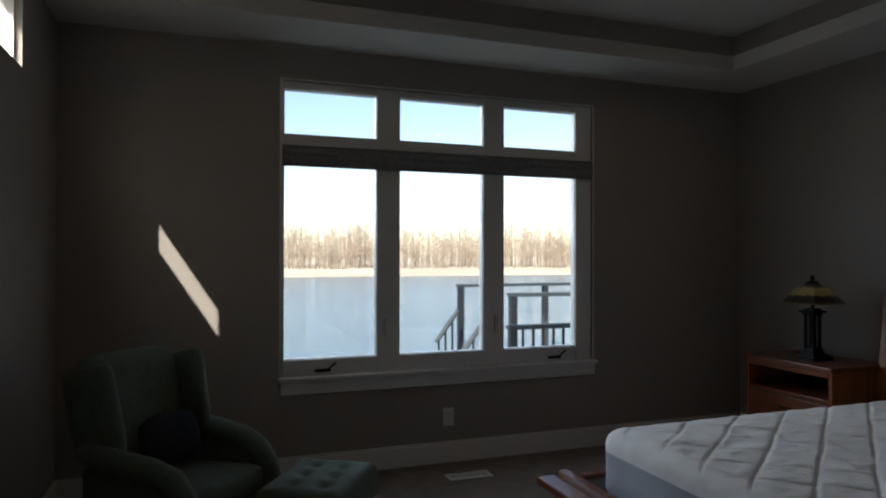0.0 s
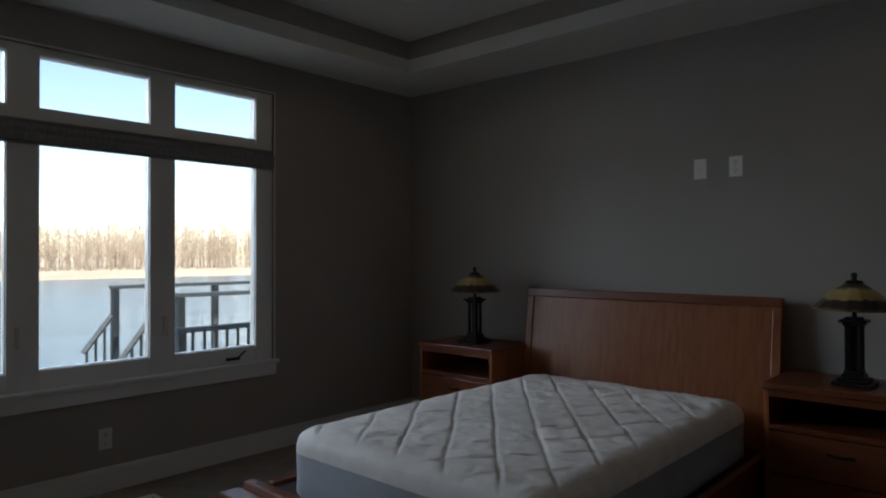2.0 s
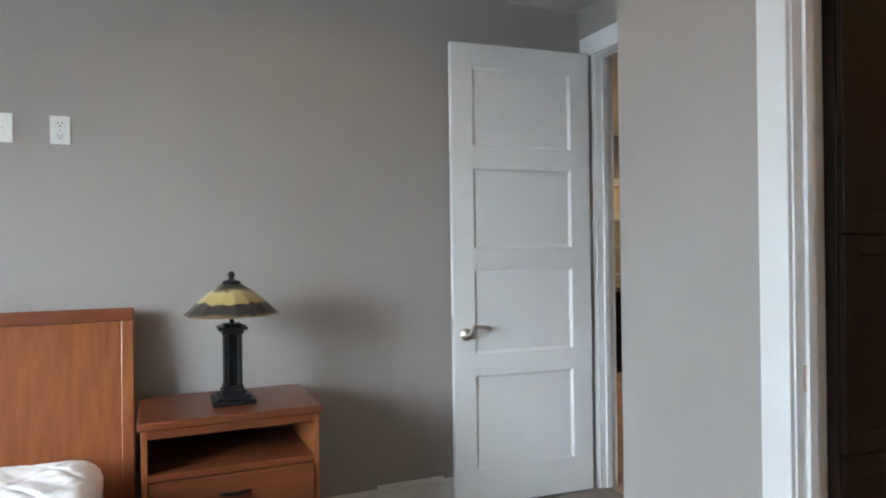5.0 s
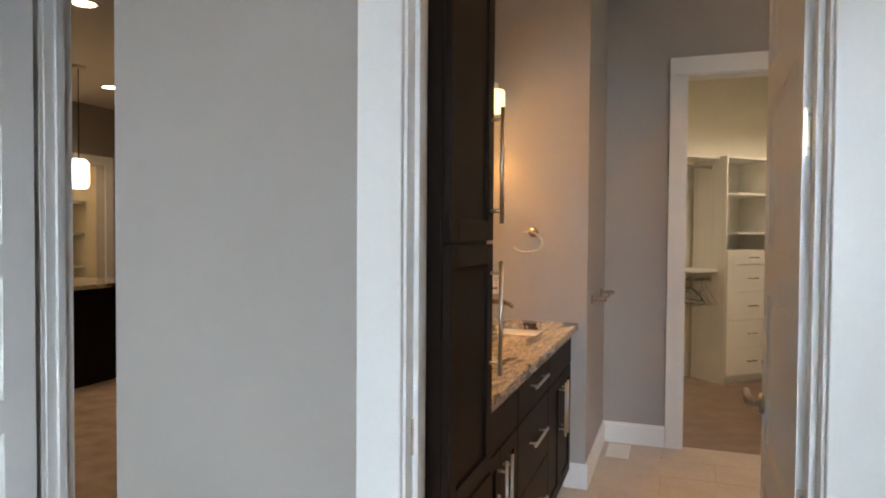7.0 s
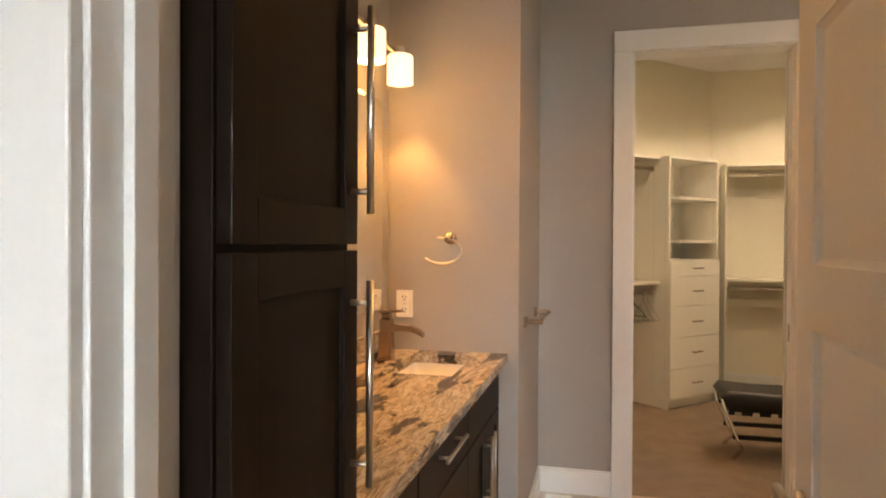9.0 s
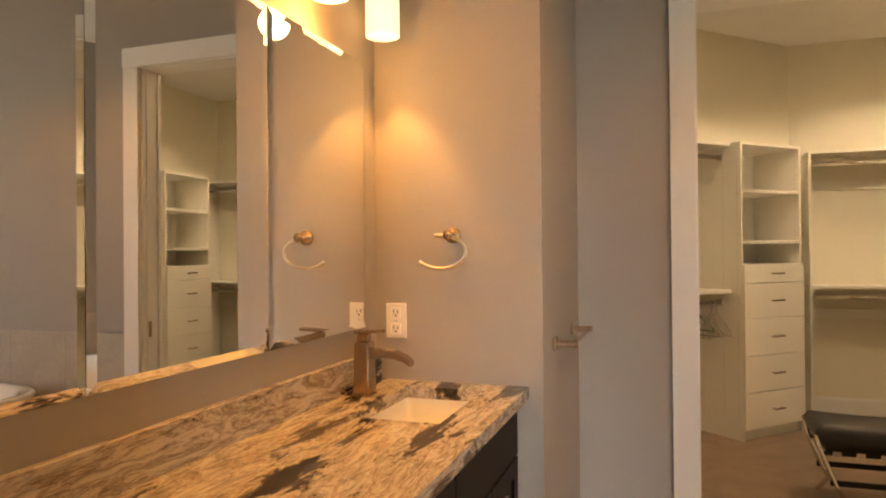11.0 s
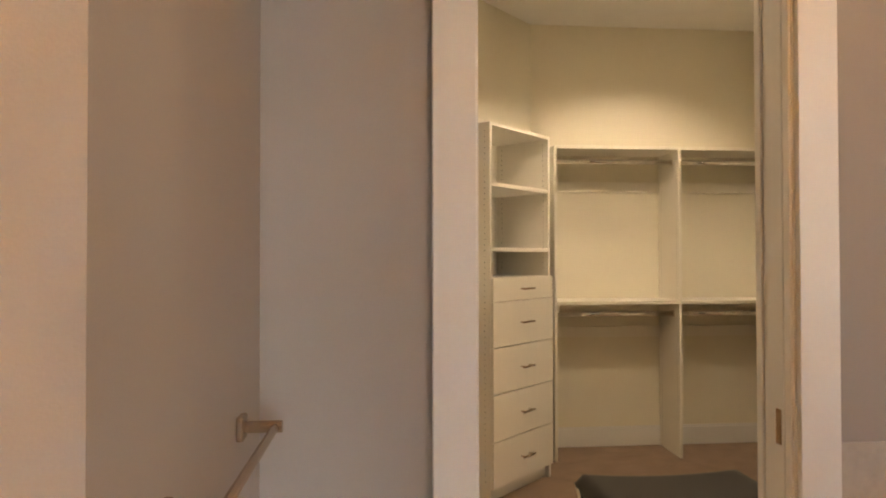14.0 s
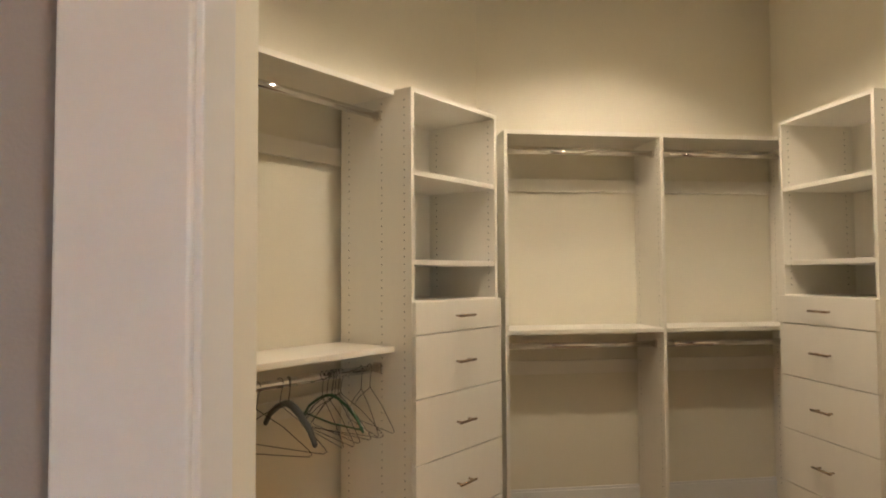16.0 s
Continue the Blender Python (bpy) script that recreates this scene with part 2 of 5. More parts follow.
def shade_glass_material():
    """Stained glass of the bedside lamps: amber above, dark mottled border below."""
    m = bpy.data.materials.new("amber_art_glass")
    m.use_nodes = True
    nt = m.node_tree
    b = nt.nodes["Principled BSDF"]
    b.inputs["Roughness"].default_value = 0.3
    tc = nt.nodes.new("ShaderNodeTexCoord")
    sep = nt.nodes.new("ShaderNodeSeparateXYZ")
    nt.links.new(tc.outputs["Object"], sep.inputs[0])
    ns = nt.nodes.new("ShaderNodeTexNoise")
    ns.inputs["Scale"].default_value = 22
    ns.inputs["Detail"].default_value = 4
    nt.links.new(tc.outputs["Object"], ns.inputs["Vector"])
    ma = nt.nodes.new("ShaderNodeMath")
    ma.operation = "MULTIPLY_ADD"
    ma.inputs[1].default_value = 0.035
    nt.links.new(ns.outputs[0], ma.inputs[0])
    nt.links.new(sep.outputs[2], ma.inputs[2])
    ramp = nt.nodes.new("ShaderNodeValToRGB")
    mr = nt.nodes.new("ShaderNodeMapRange")
    mr.inputs[1].default_value, mr.inputs[2].default_value = 0.365, 0.50
    nt.links.new(ma.outputs[0], mr.inputs[0])
    nt.links.new(mr.outputs[0], ramp.inputs[0])
    e = ramp.color_ramp.elements
    e[0].position, e[0].color = 0.10, (0.30, 0.19, 0.07, 1)
    e[1].position, e[1].color = 0.22, (0.035, 0.03, 0.03, 1)
    for p, c in ((0.48, (0.05, 0.04, 0.035, 1)), (0.52, (0.42, 0.31, 0.11, 1)), (0.84, (0.50, 0.40, 0.18, 1)), (0.90, (0.12, 0.09, 0.05, 1)), (1.0, (0.03, 0.03, 0.03, 1))):
        x = e.new(p)
        x.color = c
    nt.links.new(ramp.outputs[0], b.inputs["Base Color"])
    return m


M["glass"] = glass_material()
M["mirror"] = mirror_material()
M["granite"] = granite_material()
M["quilt"] = quilt_material()
M["art_glass"] = shade_glass_material()
M["mattress_side"] = mat("pale_blue_mattress_border", (0.46, 0.49, 0.56), 0.9, 0, 0.06, 10, 300, 0.4)


# ---- building helpers ----
def box(bm, lo, hi, bevel=0.0, m=None):
    lo, hi = [min(a, b) for a, b in zip(lo, hi)], [max(a, b) for a, b in zip(lo, hi)]
    r = bmesh.ops.create_cube(bm, size=1.0)
    vs = r["verts"]
    for v in vs:
        v.co = Vector([lo[i] + (v.co[i] + 0.5) * (hi[i] - lo[i]) for i in range(3)])
    if bevel:
        es = list({e for v in vs for e in v.link_edges})
        out = bmesh.ops.bevel(bm, geom=es, offset=bevel, segments=2, affect="EDGES", profile=0.5)
        vs = list({v for f in out["faces"] for v in f.verts} | {v for v in vs if v.is_valid})
    if m is not None:
        for v in vs:
            v.co = m @ v.co
    return vs


def rod(bm, a, b, r, seg=12, r2=None):
    a, b = Vector(a), Vector(b)
    d = b - a
    m = Matrix.Translation((a + b) / 2) @ d.to_track_quat("Z", "Y").to_matrix().to_4x4()
    return bmesh.ops.create_cone(bm, cap_ends=True, segments=seg, radius1=r, radius2=r if r2 is None else r2, depth=d.length, matrix=m)["verts"]


def lathe(bm, profile, seg=24, centre=(0, 0, 0), closed=False):
    rings = []
    for r, z in profile:
        rings.append([bm.verts.new((centre[0] + r * math.cos(2 * math.pi * i / seg), centre[1] + r * math.sin(2 * math.pi * i / seg), centre[2] + z)) for i in range(seg)])
    for a, b in zip(rings, rings[1:]):
        for i in range(seg):
            j = (i + 1) % seg
            bm.faces.new((a[i], a[j], b[j], b[i]))
    if closed:
        bm.faces.new(list(reversed(rings[0])))
        bm.faces.new(rings[-1])
    return rings


def tube(bm, pts, r, seg=8):
    pts = [Vector(p) for p in pts]
    rings = []
    for i, p in enumerate(pts):
        d = (pts[min(i + 1, len(pts) - 1)] - pts[max(i - 1, 0)]).normalized()
        q = d.to_track_quat("Z", "Y").to_matrix()
        rings.append([bm.verts.new(p + q @ Vector((r * math.cos(2 * math.pi * k / seg), r * math.sin(2 * math.pi * k / seg), 0))) for k in range(seg)])
    for a, b in zip(rings, rings[1:]):
        best = min(range(seg), key=lambda s: (a[0].co - b[s].co).length)
        for k in range(seg):
            bm.faces.new((a[k], a[(k + 1) % seg], b[(k + 1 + best) % seg], b[(k + best) % seg]))
    bm.faces.new(list(reversed(rings[0])))
    bm.faces.new(rings[-1])


def mesh_of(name, bm, material, smooth=False):
    bmesh.ops.recalc_face_normals(bm, faces=bm.faces)
    me = bpy.data.meshes.new(name)
    bm.to_mesh(me)
    bm.free()
    me.materials.append(material)
    if smooth:
        for p in me.polygons:
            p.use_smooth = True
    return me


def part(name, bm, material, parent=None, label="", smooth=False):
    ob = new(name, mesh_of(name, bm, material, smooth))
    if parent is not None:
        ob.parent = parent
    if label:
        ob["label"] = label
    return ob


def block(name, lo, hi, material, parent=None, label="", bevel=0.0):
    bm = bmesh.new()
    box(bm, lo, hi, bevel)
    return part(name, bm, material, parent, label)


def blocks(name, boxes, material, parent=None, label="", bevel=0.0):
    bm = bmesh.new()
    for lo, hi in boxes:
        box(bm, lo, hi, bevel)
    return part(name, bm, material, parent, label)


def thing(name, label, category, m=None, group="", kind=""):
    ob = new(name)
    if m is not None:
        ob.matrix_world = m
    return tagged(ob, label, category, group, kind)


def structure(ob, label, category):
    return tagged(ob, label, category, "", "structure")


def smooth(ob):
    for p in ob.data.polygons:
        p.use_smooth = True
    return ob


# ---- plan ----
EAST, NORTH, WEST = 4.0, 3.55, -0.83
BATH_N, BATH_E, PART_Y, PART_X, BATH_S, BATH_W = -1.22, 2.67, -3.56, 2.085, -4.465, -1.6
HALL_Y = -1.75
CLO_N, CLO_S, CLO_W = -4.62, -7.62, -1.11
CEIL, TRAY, BATH_H, DOOR_H = 2.70, 2.93, 3.05, 2.43

# bedroom floor and ceiling
structure(block("floor_bedroom", (WEST - 0.2, BATH_N - 0.06, -0.1), (EAST + 0.2, NORTH + 0.2, 0), M["carpet_dark"]), "dark taupe cut-pile carpet of the bedroom", "floor")
structure(block("floor_entry", (2.975, HALL_Y - 0.06, -0.1), (EAST + 0.2, BATH_N - 0.06, -0.0005), M["carpet_dark"]), "dark taupe carpet before the hall door", "floor")
SOUTH_BED = BATH_N
TX0, TX1, TY0, TY1 = WEST + 0.55, 3.45, -0.75, 3.03
structure(blocks("ceiling_bedroom", [
    ((WEST - 0.2, TY1, CEIL), (EAST + 0.2, NORTH + 0.2, 3.2)), ((WEST - 0.2, BATH_N - 0.2, CEIL), (EAST + 0.2, TY0, 3.2)),
    ((WEST - 0.2, TY0, CEIL), (TX0, TY1, 3.2)), ((TX1, TY0, CEIL), (EAST + 0.2, TY1, 3.2)),
    ((TX0, TY0, TRAY), (TX1, TY1, 3.2)), ((2.975, HALL_Y - 0.2, CEIL), (EAST + 0.2, BATH_N - 0.2, 3.2))], M["ceiling"]),
    "pale painted tray ceiling with a dropped soffit border", "ceiling")
# tray face darker from 2.80 up, in the wall's colour
structure(blocks("tray_upper_band", [((TX0, TY1 - 0.008, 2.80), (TX1, TY1, TRAY)), ((TX1 - 0.008, TY0, 2.80), (TX1, TY1 - 0.008, TRAY)),
          ((TX0, TY0, 2.80), (TX0 + 0.008, TY1 - 0.008, TRAY)), ((TX0 + 0.008, TY0, 2.80), (TX1 - 0.008, TY0 + 0.008, TRAY))], M["wall"]), "greige band round the upper part of the tray", "trim")

# bedroom walls; the window opening goes through the north wall
WX0, WX1, WZ0, WZ1 = 0.40, 2.63, 0.62, 2.485
structure(blocks("wall_north", [((WEST - 0.2, NORTH, 0), (WX0, NORTH + 0.2, CEIL)), ((WX1, NORTH, 0), (EAST + 0.2, NORTH + 0.2, CEIL)),
          ((WX0, NORTH, 0), (WX1, NORTH + 0.2, WZ0)), ((WX0, NORTH, WZ1), (WX1, NORTH + 0.2, CEIL))], M["wall"]), "greige painted bedroom wall round the big window", "wall")
structure(block("wall_east", (EAST, HALL_Y - 0.12, 0), (EAST + 0.15, NORTH, CEIL), M["wall"]), "greige painted wall behind the bed", "wall")
HY0, HY1, HZ0, HZ1 = 2.15, 2.79, 2.24, 2.60
structure(blocks("wall_west", [((WEST - 0.12, -1.4, 0), (WEST, HY0, CEIL)), ((WEST - 0.12, HY1, 0), (WEST, NORTH, CEIL)), ((WEST - 0.12, HY0, 0), (WEST, HY1, HZ0)),
          ((WEST - 0.12, HY0, HZ1), (WEST, HY1, CEIL))], M["wall"]), "greige painted wall with a small high window", "wall")
# wall between bedroom and bathroom, with the bathroom doorway
BX0, BX1 = 1.36, 2.19
structure(blocks("wall_bath_north", [((WEST, BATH_N - 0.12, 0), (BX0, BATH_N, BATH_H)), ((BX1, BATH_N - 0.12, 0), (2.975, BATH_N, BATH_H)),
          ((BX0, BATH_N - 0.12, DOOR_H), (BX1, BATH_N, BATH_H))], M["wall"]), "greige painted wall with the bathroom doorway", "wall")
structure(block("wall_bath_east", (BATH_E, CLO_N, 0), (2.975, BATH_N - 0.12, BATH_H), M["wall"]), "greige painted wall behind the vanity", "wall")
# hall wall with the bedroom door
EX0, EX1 = 3.05, 3.87
structure(blocks("wall_hall", [((2.975, HALL_Y - 0.12, 0), (EX0, HALL_Y, CEIL)), ((EX1, HALL_Y - 0.12, 0), (EAST, HALL_Y, CEIL)), ((EX0, HALL_Y - 0.12, DOOR_H), (EX1, HALL_Y, CEIL))], M["wall"]),
          "greige painted wall round the bedroom entry", "wall")
# bathroom
structure(block("wall_partition", (PART_X, BATH_S, 0), (BATH_E, PART_Y, BATH_H), M["wall"]), "greige painted wing wall at the vanity's end", "wall")
CX0, CX1 = 0.772, 1.595
structure(blocks("wall_bath_south", [((BATH_W, CLO_N, 0), (CX0, BATH_S, BATH_H)), ((CX1, CLO_N, 0), (BATH_E, BATH_S, BATH_H)), ((CX0, CLO_N, DOOR_H), (CX1, BATH_S, BATH_H))], M["wall"]),
          "greige painted wall with the closet doorway", "wall")
structure(block("wall_bath_west", (BATH_W - 0.12, CLO_N, 0), (BATH_W, BATH_N - 0.12, BATH_H), M["wall"]), "greige painted bathroom wall", "wall")
structure(block("ceiling_bath", (BATH_W - 0.12, CLO_N, BATH_H), (2.975, BATH_N, BATH_H + 0.12), M["ceiling"]), "pale painted bathroom ceiling", "ceiling")
structure(block("floor_closet", (CLO_W - 0.2, CLO_S - 0.2, -0.1), (2.6, BATH_S - 0.05, 0), M["carpet_tan"]), "tan cut-pile closet carpet", "floor")
structure(block("ceiling_closet", (CLO_W - 0.2, CLO_S - 0.2, BATH_H), (2.6, CLO_N, BATH_H + 0.12), M["ceiling"]), "pale painted closet ceiling", "ceiling")
structure(block("wall_closet_back", (CLO_W - 0.15, CLO_S - 0.15, 0), (0.95, CLO_S, BATH_H), M["closet_wall"]), "cream painted back wall of the closet", "wall")
structure(block("wall_closet_west", (CLO_W - 0.12, CLO_S, 0), (CLO_W, CLO_N, BATH_H), M["closet_wall"]), "cream painted closet side wall", "wall")
structure(block("wall_closet_north", (CLO_W, CLO_N - 0.012, 0), (CX0 - 0.1, CLO_N, BATH_H), M["closet_wall"]), "cream painted inner side of the doorway wall", "wall")
structure(block("wall_closet_east", (2.31, -6.06, 0), (2.43, CLO_N, BATH_H), M["closet_wall"]), "cream painted short closet wall", "wall")
structure(block("wall_closet_return", (1.60, -4.97, 0), (2.31, CLO_N, BATH_H), M["closet_wall"]), "cream painted return wall inside the closet door", "wall")
DIAG = pose(1.21, -6.545, 0, 0, 0, 225)
bm = bmesh.new()
box(bm, (-1.17, 0.425, 0), (1.12, 0.55, BATH_H), 0, DIAG)
structure(part("wall_closet_diagonal", bm, M["closet_wall"]), "cream painted diagonal wall of the closet", "wall")


# baseboards, 140 mm with a small cap
def baseboard(name, lo, hi, n):
    """lo, hi: ends on the wall at floor level; n: the way into the room."""
    lo, hi, n = Vector(lo), Vector(hi), Vector(n)
    bm = bmesh.new()
    for z0, z1, d in ((0, 0.128, 0.016), (0.128, 0.142, 0.010)):
        a, b = lo.copy(), hi + n * d
        box(bm, (min(a.x, b.x), min(a.y, b.y), z0), (max(a.x, b.x), max(a.y, b.y), z1), 0.002)
    return structure(part(name, bm, M["trim"]), "white painted wooden baseboard", "baseboard")


baseboard("baseboard_north", (WEST, NORTH, 0), (EAST, NORTH, 0), (0, -1, 0))
baseboard("baseboard_east", (EAST, HALL_Y + 0.02, 0), (EAST, NORTH - 0.017, 0), (-1, 0, 0))
baseboard("baseboard_west", (WEST, BATH_N, 0), (WEST, NORTH - 0.017, 0), (1, 0, 0))
baseboard("baseboard_bath_wall", (2.31, BATH_N, 0), (2.975, BATH_N, 0), (0, 1, 0))
baseboard("baseboard_bath_wall_west", (WEST + 0.017, BATH_N, 0), (1.25, BATH_N, 0), (0, 1, 0))
baseboard("baseboard_partition", (PART_X, BATH_S + 0.017, 0), (PART_X, PART_Y, 0), (-1, 0, 0))
baseboard("baseboard_partition_end", (PART_X - 0.016, PART_Y, 0), (2.20, PART_Y, 0), (0, 1, 0))
baseboard("baseboard_bath_south", (1.69, BATH_S, 0), (PART_X, BATH_S, 0), (0, 1, 0))
baseboard("baseboard_closet", (CLO_W, CLO_S, 0), (0.74, CLO_S, 0), (0, 1, 0))
baseboard("baseboard_closet_west", (CLO_W, CLO_S + 0.017, 0), (CLO_W, CLO_N - 0.02, 0), (1, 0, 0))


# door casings and jambs
def casing_y(name, x0, x1, y, face, top=DOOR_H, w=0.105, jamb=0.12, right=True):
    """Casing of an opening in a wall that runs along x; face is +1 for the north side, -1 for the south side."""
    y1 = y + face * 0.018
    y2 = y + face * 0.024
    a = [((x0 - w + 0.012, y, 0), (x0 + 0.012, y1, top - 0.012)), ((x1 - 0.012, y, 0), (x1 + w - 0.012, y1, top - 0.012)),
         ((x0 - w + 0.012, y, top - 0.012), (x1 + w - 0.012, y2, top + 0.10))]
    return structure(blocks(name, a, M["trim"], bevel=0.003), "white painted flat door casing", "casing")


def jamb_y(name, x0, x1, y, d, top=DOOR_H, stop=0.045):
    a = [((x0, y - d, 0), (x0 + 0.018, y, top)), ((x1 - 0.018, y - d, 0), (x1, y, top)), ((x0 + 0.018, y - d, top - 0.018), (x1 - 0.018, y, top))]
    if stop:
        s0, s1 = y - d + 0.042, y - d + 0.078
        a += [((x0 + 0.018, s0, 0), (x0 + 0.030, s1, top - 0.018)), ((x1 - 0.030, s0, 0), (x1 - 0.018, s1, top - 0.018)), ((x0 + 0.03, s0, top - 0.03), (x1 - 0.03, s1, top - 0.018))]
    return structure(blocks(name, a, M["trim"], bevel=0.0015), "white painted door jamb with stops", "jamb")


casing_y("trim_bath_door", BX0, BX1, BATH_N, 1)
casing_y("trim_bath_door_inside", BX0, BX1, BATH_N - 0.12, -1)
jamb_y("trim_bath_jamb", BX0, BX1, BATH_N, 0.12)
casing_y("trim_entry", EX0, EX1, HALL_Y, 1)
jamb_y("trim_entry_jamb", EX0, EX1, HALL_Y, 0.12)
casing_y("trim_closet_door", CX0, CX1, BATH_S, 1)
jamb_y("trim_closet_jamb", CX0, CX1, BATH_S, BATH_S - CLO_N, stop=0)
# slot of the sliding pocket door in the west jamb
structure(blocks("trim_pocket_slot", [((CX0 + 0.018, BATH_S - 0.028, 0), (CX0 + 0.026, BATH_S - 0.002, DOOR_H - 0.018)), ((CX0 + 0.018, CLO_N + 0.002, 0), (CX0 + 0.026, CLO_N + 0.028, DOOR_H - 0.018))], M["trim"], bevel=0.002),
          "white painted split jamb strips", "jamb")
pocket = thing("pocket_door", "white sliding door pushed back into its wall pocket", "door")
block("door_edge", (CX0 + 0.001, BATH_S - 0.082, 0.01), (CX0 + 0.022, BATH_S - 0.038, DOOR_H - 0.02), M["trim"], pocket, bevel=0.002)
block("edge_pull", (CX0 + 0.0205, BATH_S - 0.072, 0.88), (CX0 + 0.0235, BATH_S - 0.048, 0.97), M["bronze_nickel"], pocket, "dark metal edge pull", 0.001)


# ---- bedroom: window ----
def big_window():
    w = structure(thing("window_1", "", ""), "white framed window of three lights with transoms above", "window")
    y0, y1 = NORTH + 0.012, NORTH + 0.085
    panes = [(0.415, 1.012), (1.167, 1.768), (1.925, 2.498)]
    cols = [(WX0, 0.415), (1.012, 1.167), (1.768, 1.925), (2.498, WX1)]
    for a, b in cols:
        block("mullion", (a, y0, WZ0), (b, y1, WZ1), M["trim"], w, bevel=0.004)
    for a, b in panes:
        block("transom_rail", (a, y0 + 0.002, 1.965), (b, y1, 2.152), M["trim"], w, bevel=0.004)
        block("head_rail", (a, y0 + 0.002, 2.437), (b, y1, WZ1), M["trim"], w, bevel=0.004)
        block("bottom_rail", (a, y0 + 0.002, WZ0 + 0.005), (b, y1, 0.735), M["trim"], w, bevel=0.004)
        # slim sash round each pane
        for z0, z1 in ((0.735, 1.965), (2.152, 2.437)):
            f = blocks("sash", [((a, y0 + 0.015, z0), (a + 0.005, y1 - 0.01, z1)), ((b - 0.005, y0 + 0.015, z0), (b, y1 - 0.01, z1)),
                                ((a + 0.005, y0 + 0.015, z0), (b - 0.005, y1 - 0.01, z0 + 0.005)), ((a + 0.005, y0 + 0.015, z1 - 0.005), (b - 0.005, y1 - 0.01, z1))], M["trim"], w)
            g = block("pane", (a + 0.005, NORTH + 0.052, z0 + 0.005), (b - 0.005, NORTH + 0.056, z1 - 0.005), M["glass"], w)
            g.visible_shadow = False
    # crank handles and latches
    for x in (0.66, 2.32):
        bm = bmesh.new()
        box(bm, (x - 0.05, NORTH - 0.006, 0.655), (x + 0.05, NORTH + 0.012, 0.675), 0.004)
        rod(bm, (x + 0.03, NORTH - 0.004, 0.67), (x + 0.08, NORTH - 0.02, 0.715), 0.006, 8)
        part("crank", bm, M["iron"], w, "dark metal crank")
    for x in (1.06, 1.86):
        block("latch", (x - 0.011, NORTH - 0.006, 0.86), (x + 0.011, NORTH + 0.014, 0.98), M["nickel"], w, "metal sash latch", 0.004)
    # reveal, sill and apron
    structure(blocks("trim_window_reveal", [((WX0 - 0.012, NORTH - 0.004, WZ0), (WX0, NORTH + 0.2, WZ1)), ((WX1, NORTH - 0.004, WZ0), (WX1 + 0.012, NORTH + 0.2, WZ1)), ((WX0 - 0.012, NORTH - 0.004, WZ1), (WX1 + 0.012, NORTH + 0.2, WZ1 + 0.012))], M["trim"]), "white window reveal", "trim")
    structure(block("window_sill", (WX0 - 0.02, NORTH - 0.035, WZ0 - 0.012), (WX1 + 0.03, NORTH + 0.03, WZ0 + 0.012), M["trim"], bevel=0.005), "white painted window sill", "sill")
    structure(block("window_apron", (WX0 - 0.005, NORTH - 0.016, WZ0 - 0.095), (WX1 + 0.015, NORTH, WZ0 - 0.012), M["trim"], bevel=0.003), "white painted apron below the sill", "trim")


big_window()


def roman_shade():
    s = thing("roman_shade", "grey patterned cloth shade rolled up across the window", "shade")
    bm = bmesh.new()
    n = 40
    prof = [(0.0, 0.0), (-0.028, 0.004), (-0.034, 0.03), (-0.028, 0.05), (-0.036, 0.07), (-0.026, 0.1), (0.0, 0.104)]
    cols = []
    for i in range(n + 1):
        x = WX0 + 0.005 + (WX1 - WX0 - 0.01) * i / n
        cols.append([bm.verts.new((x, NORTH + 0.008 + p[0] * (1 + 0.15 * math.sin(i * 1.7)), 1.962 + p[1])) for p in prof])
    for a, b in zip(cols, cols[1:]):
        for k in range(len(prof) - 1):
            bm.faces.new((a[k], b[k], b[k + 1], a[k + 1]))
        bm.faces.new((a[-1], b[-1], b[0], a[0]))
    bm.faces.new(cols[0])
    bm.faces.new(cols[-1])
    part("folded_cloth", bm, M["shade_cloth"], s)
    block("head_rail", (WX0 + 0.006, NORTH - 0.012, 2.067), (WX1 - 0.006, NORTH + 0.011, 2.082), M["shade_cloth"], s)
    block("hem_bar", (WX0 + 0.006, NORTH - 0.014, 1.950), (WX1 - 0.006, NORTH + 0.010, 1.961), M["shade_cloth"], s)


roman_shade()


def high_window():
    w = structure(thing("window_2", "", ""), "small white framed high window", "window")
    blocks("frame", [((WEST - 0.10, HY0, HZ0), (WEST - 0.03, HY0 + 0.02, HZ1)), ((WEST - 0.10, HY1 - 0.02, HZ0), (WEST - 0.03, HY1, HZ1)),
                     ((WEST - 0.10, HY0 + 0.02, HZ0), (WEST - 0.03, HY1 - 0.02, HZ0 + 0.02)), ((WEST - 0.10, HY0 + 0.02, HZ1 - 0.02), (WEST - 0.03, HY1 - 0.02, HZ1))], M["trim"], w)
    g = block("pane", (WEST - 0.068, HY0 + 0.02, HZ0 + 0.02), (WEST - 0.064, HY1 - 0.02, HZ1 - 0.02), M["glass"], w)
    g.visible_shadow = False


high_window()


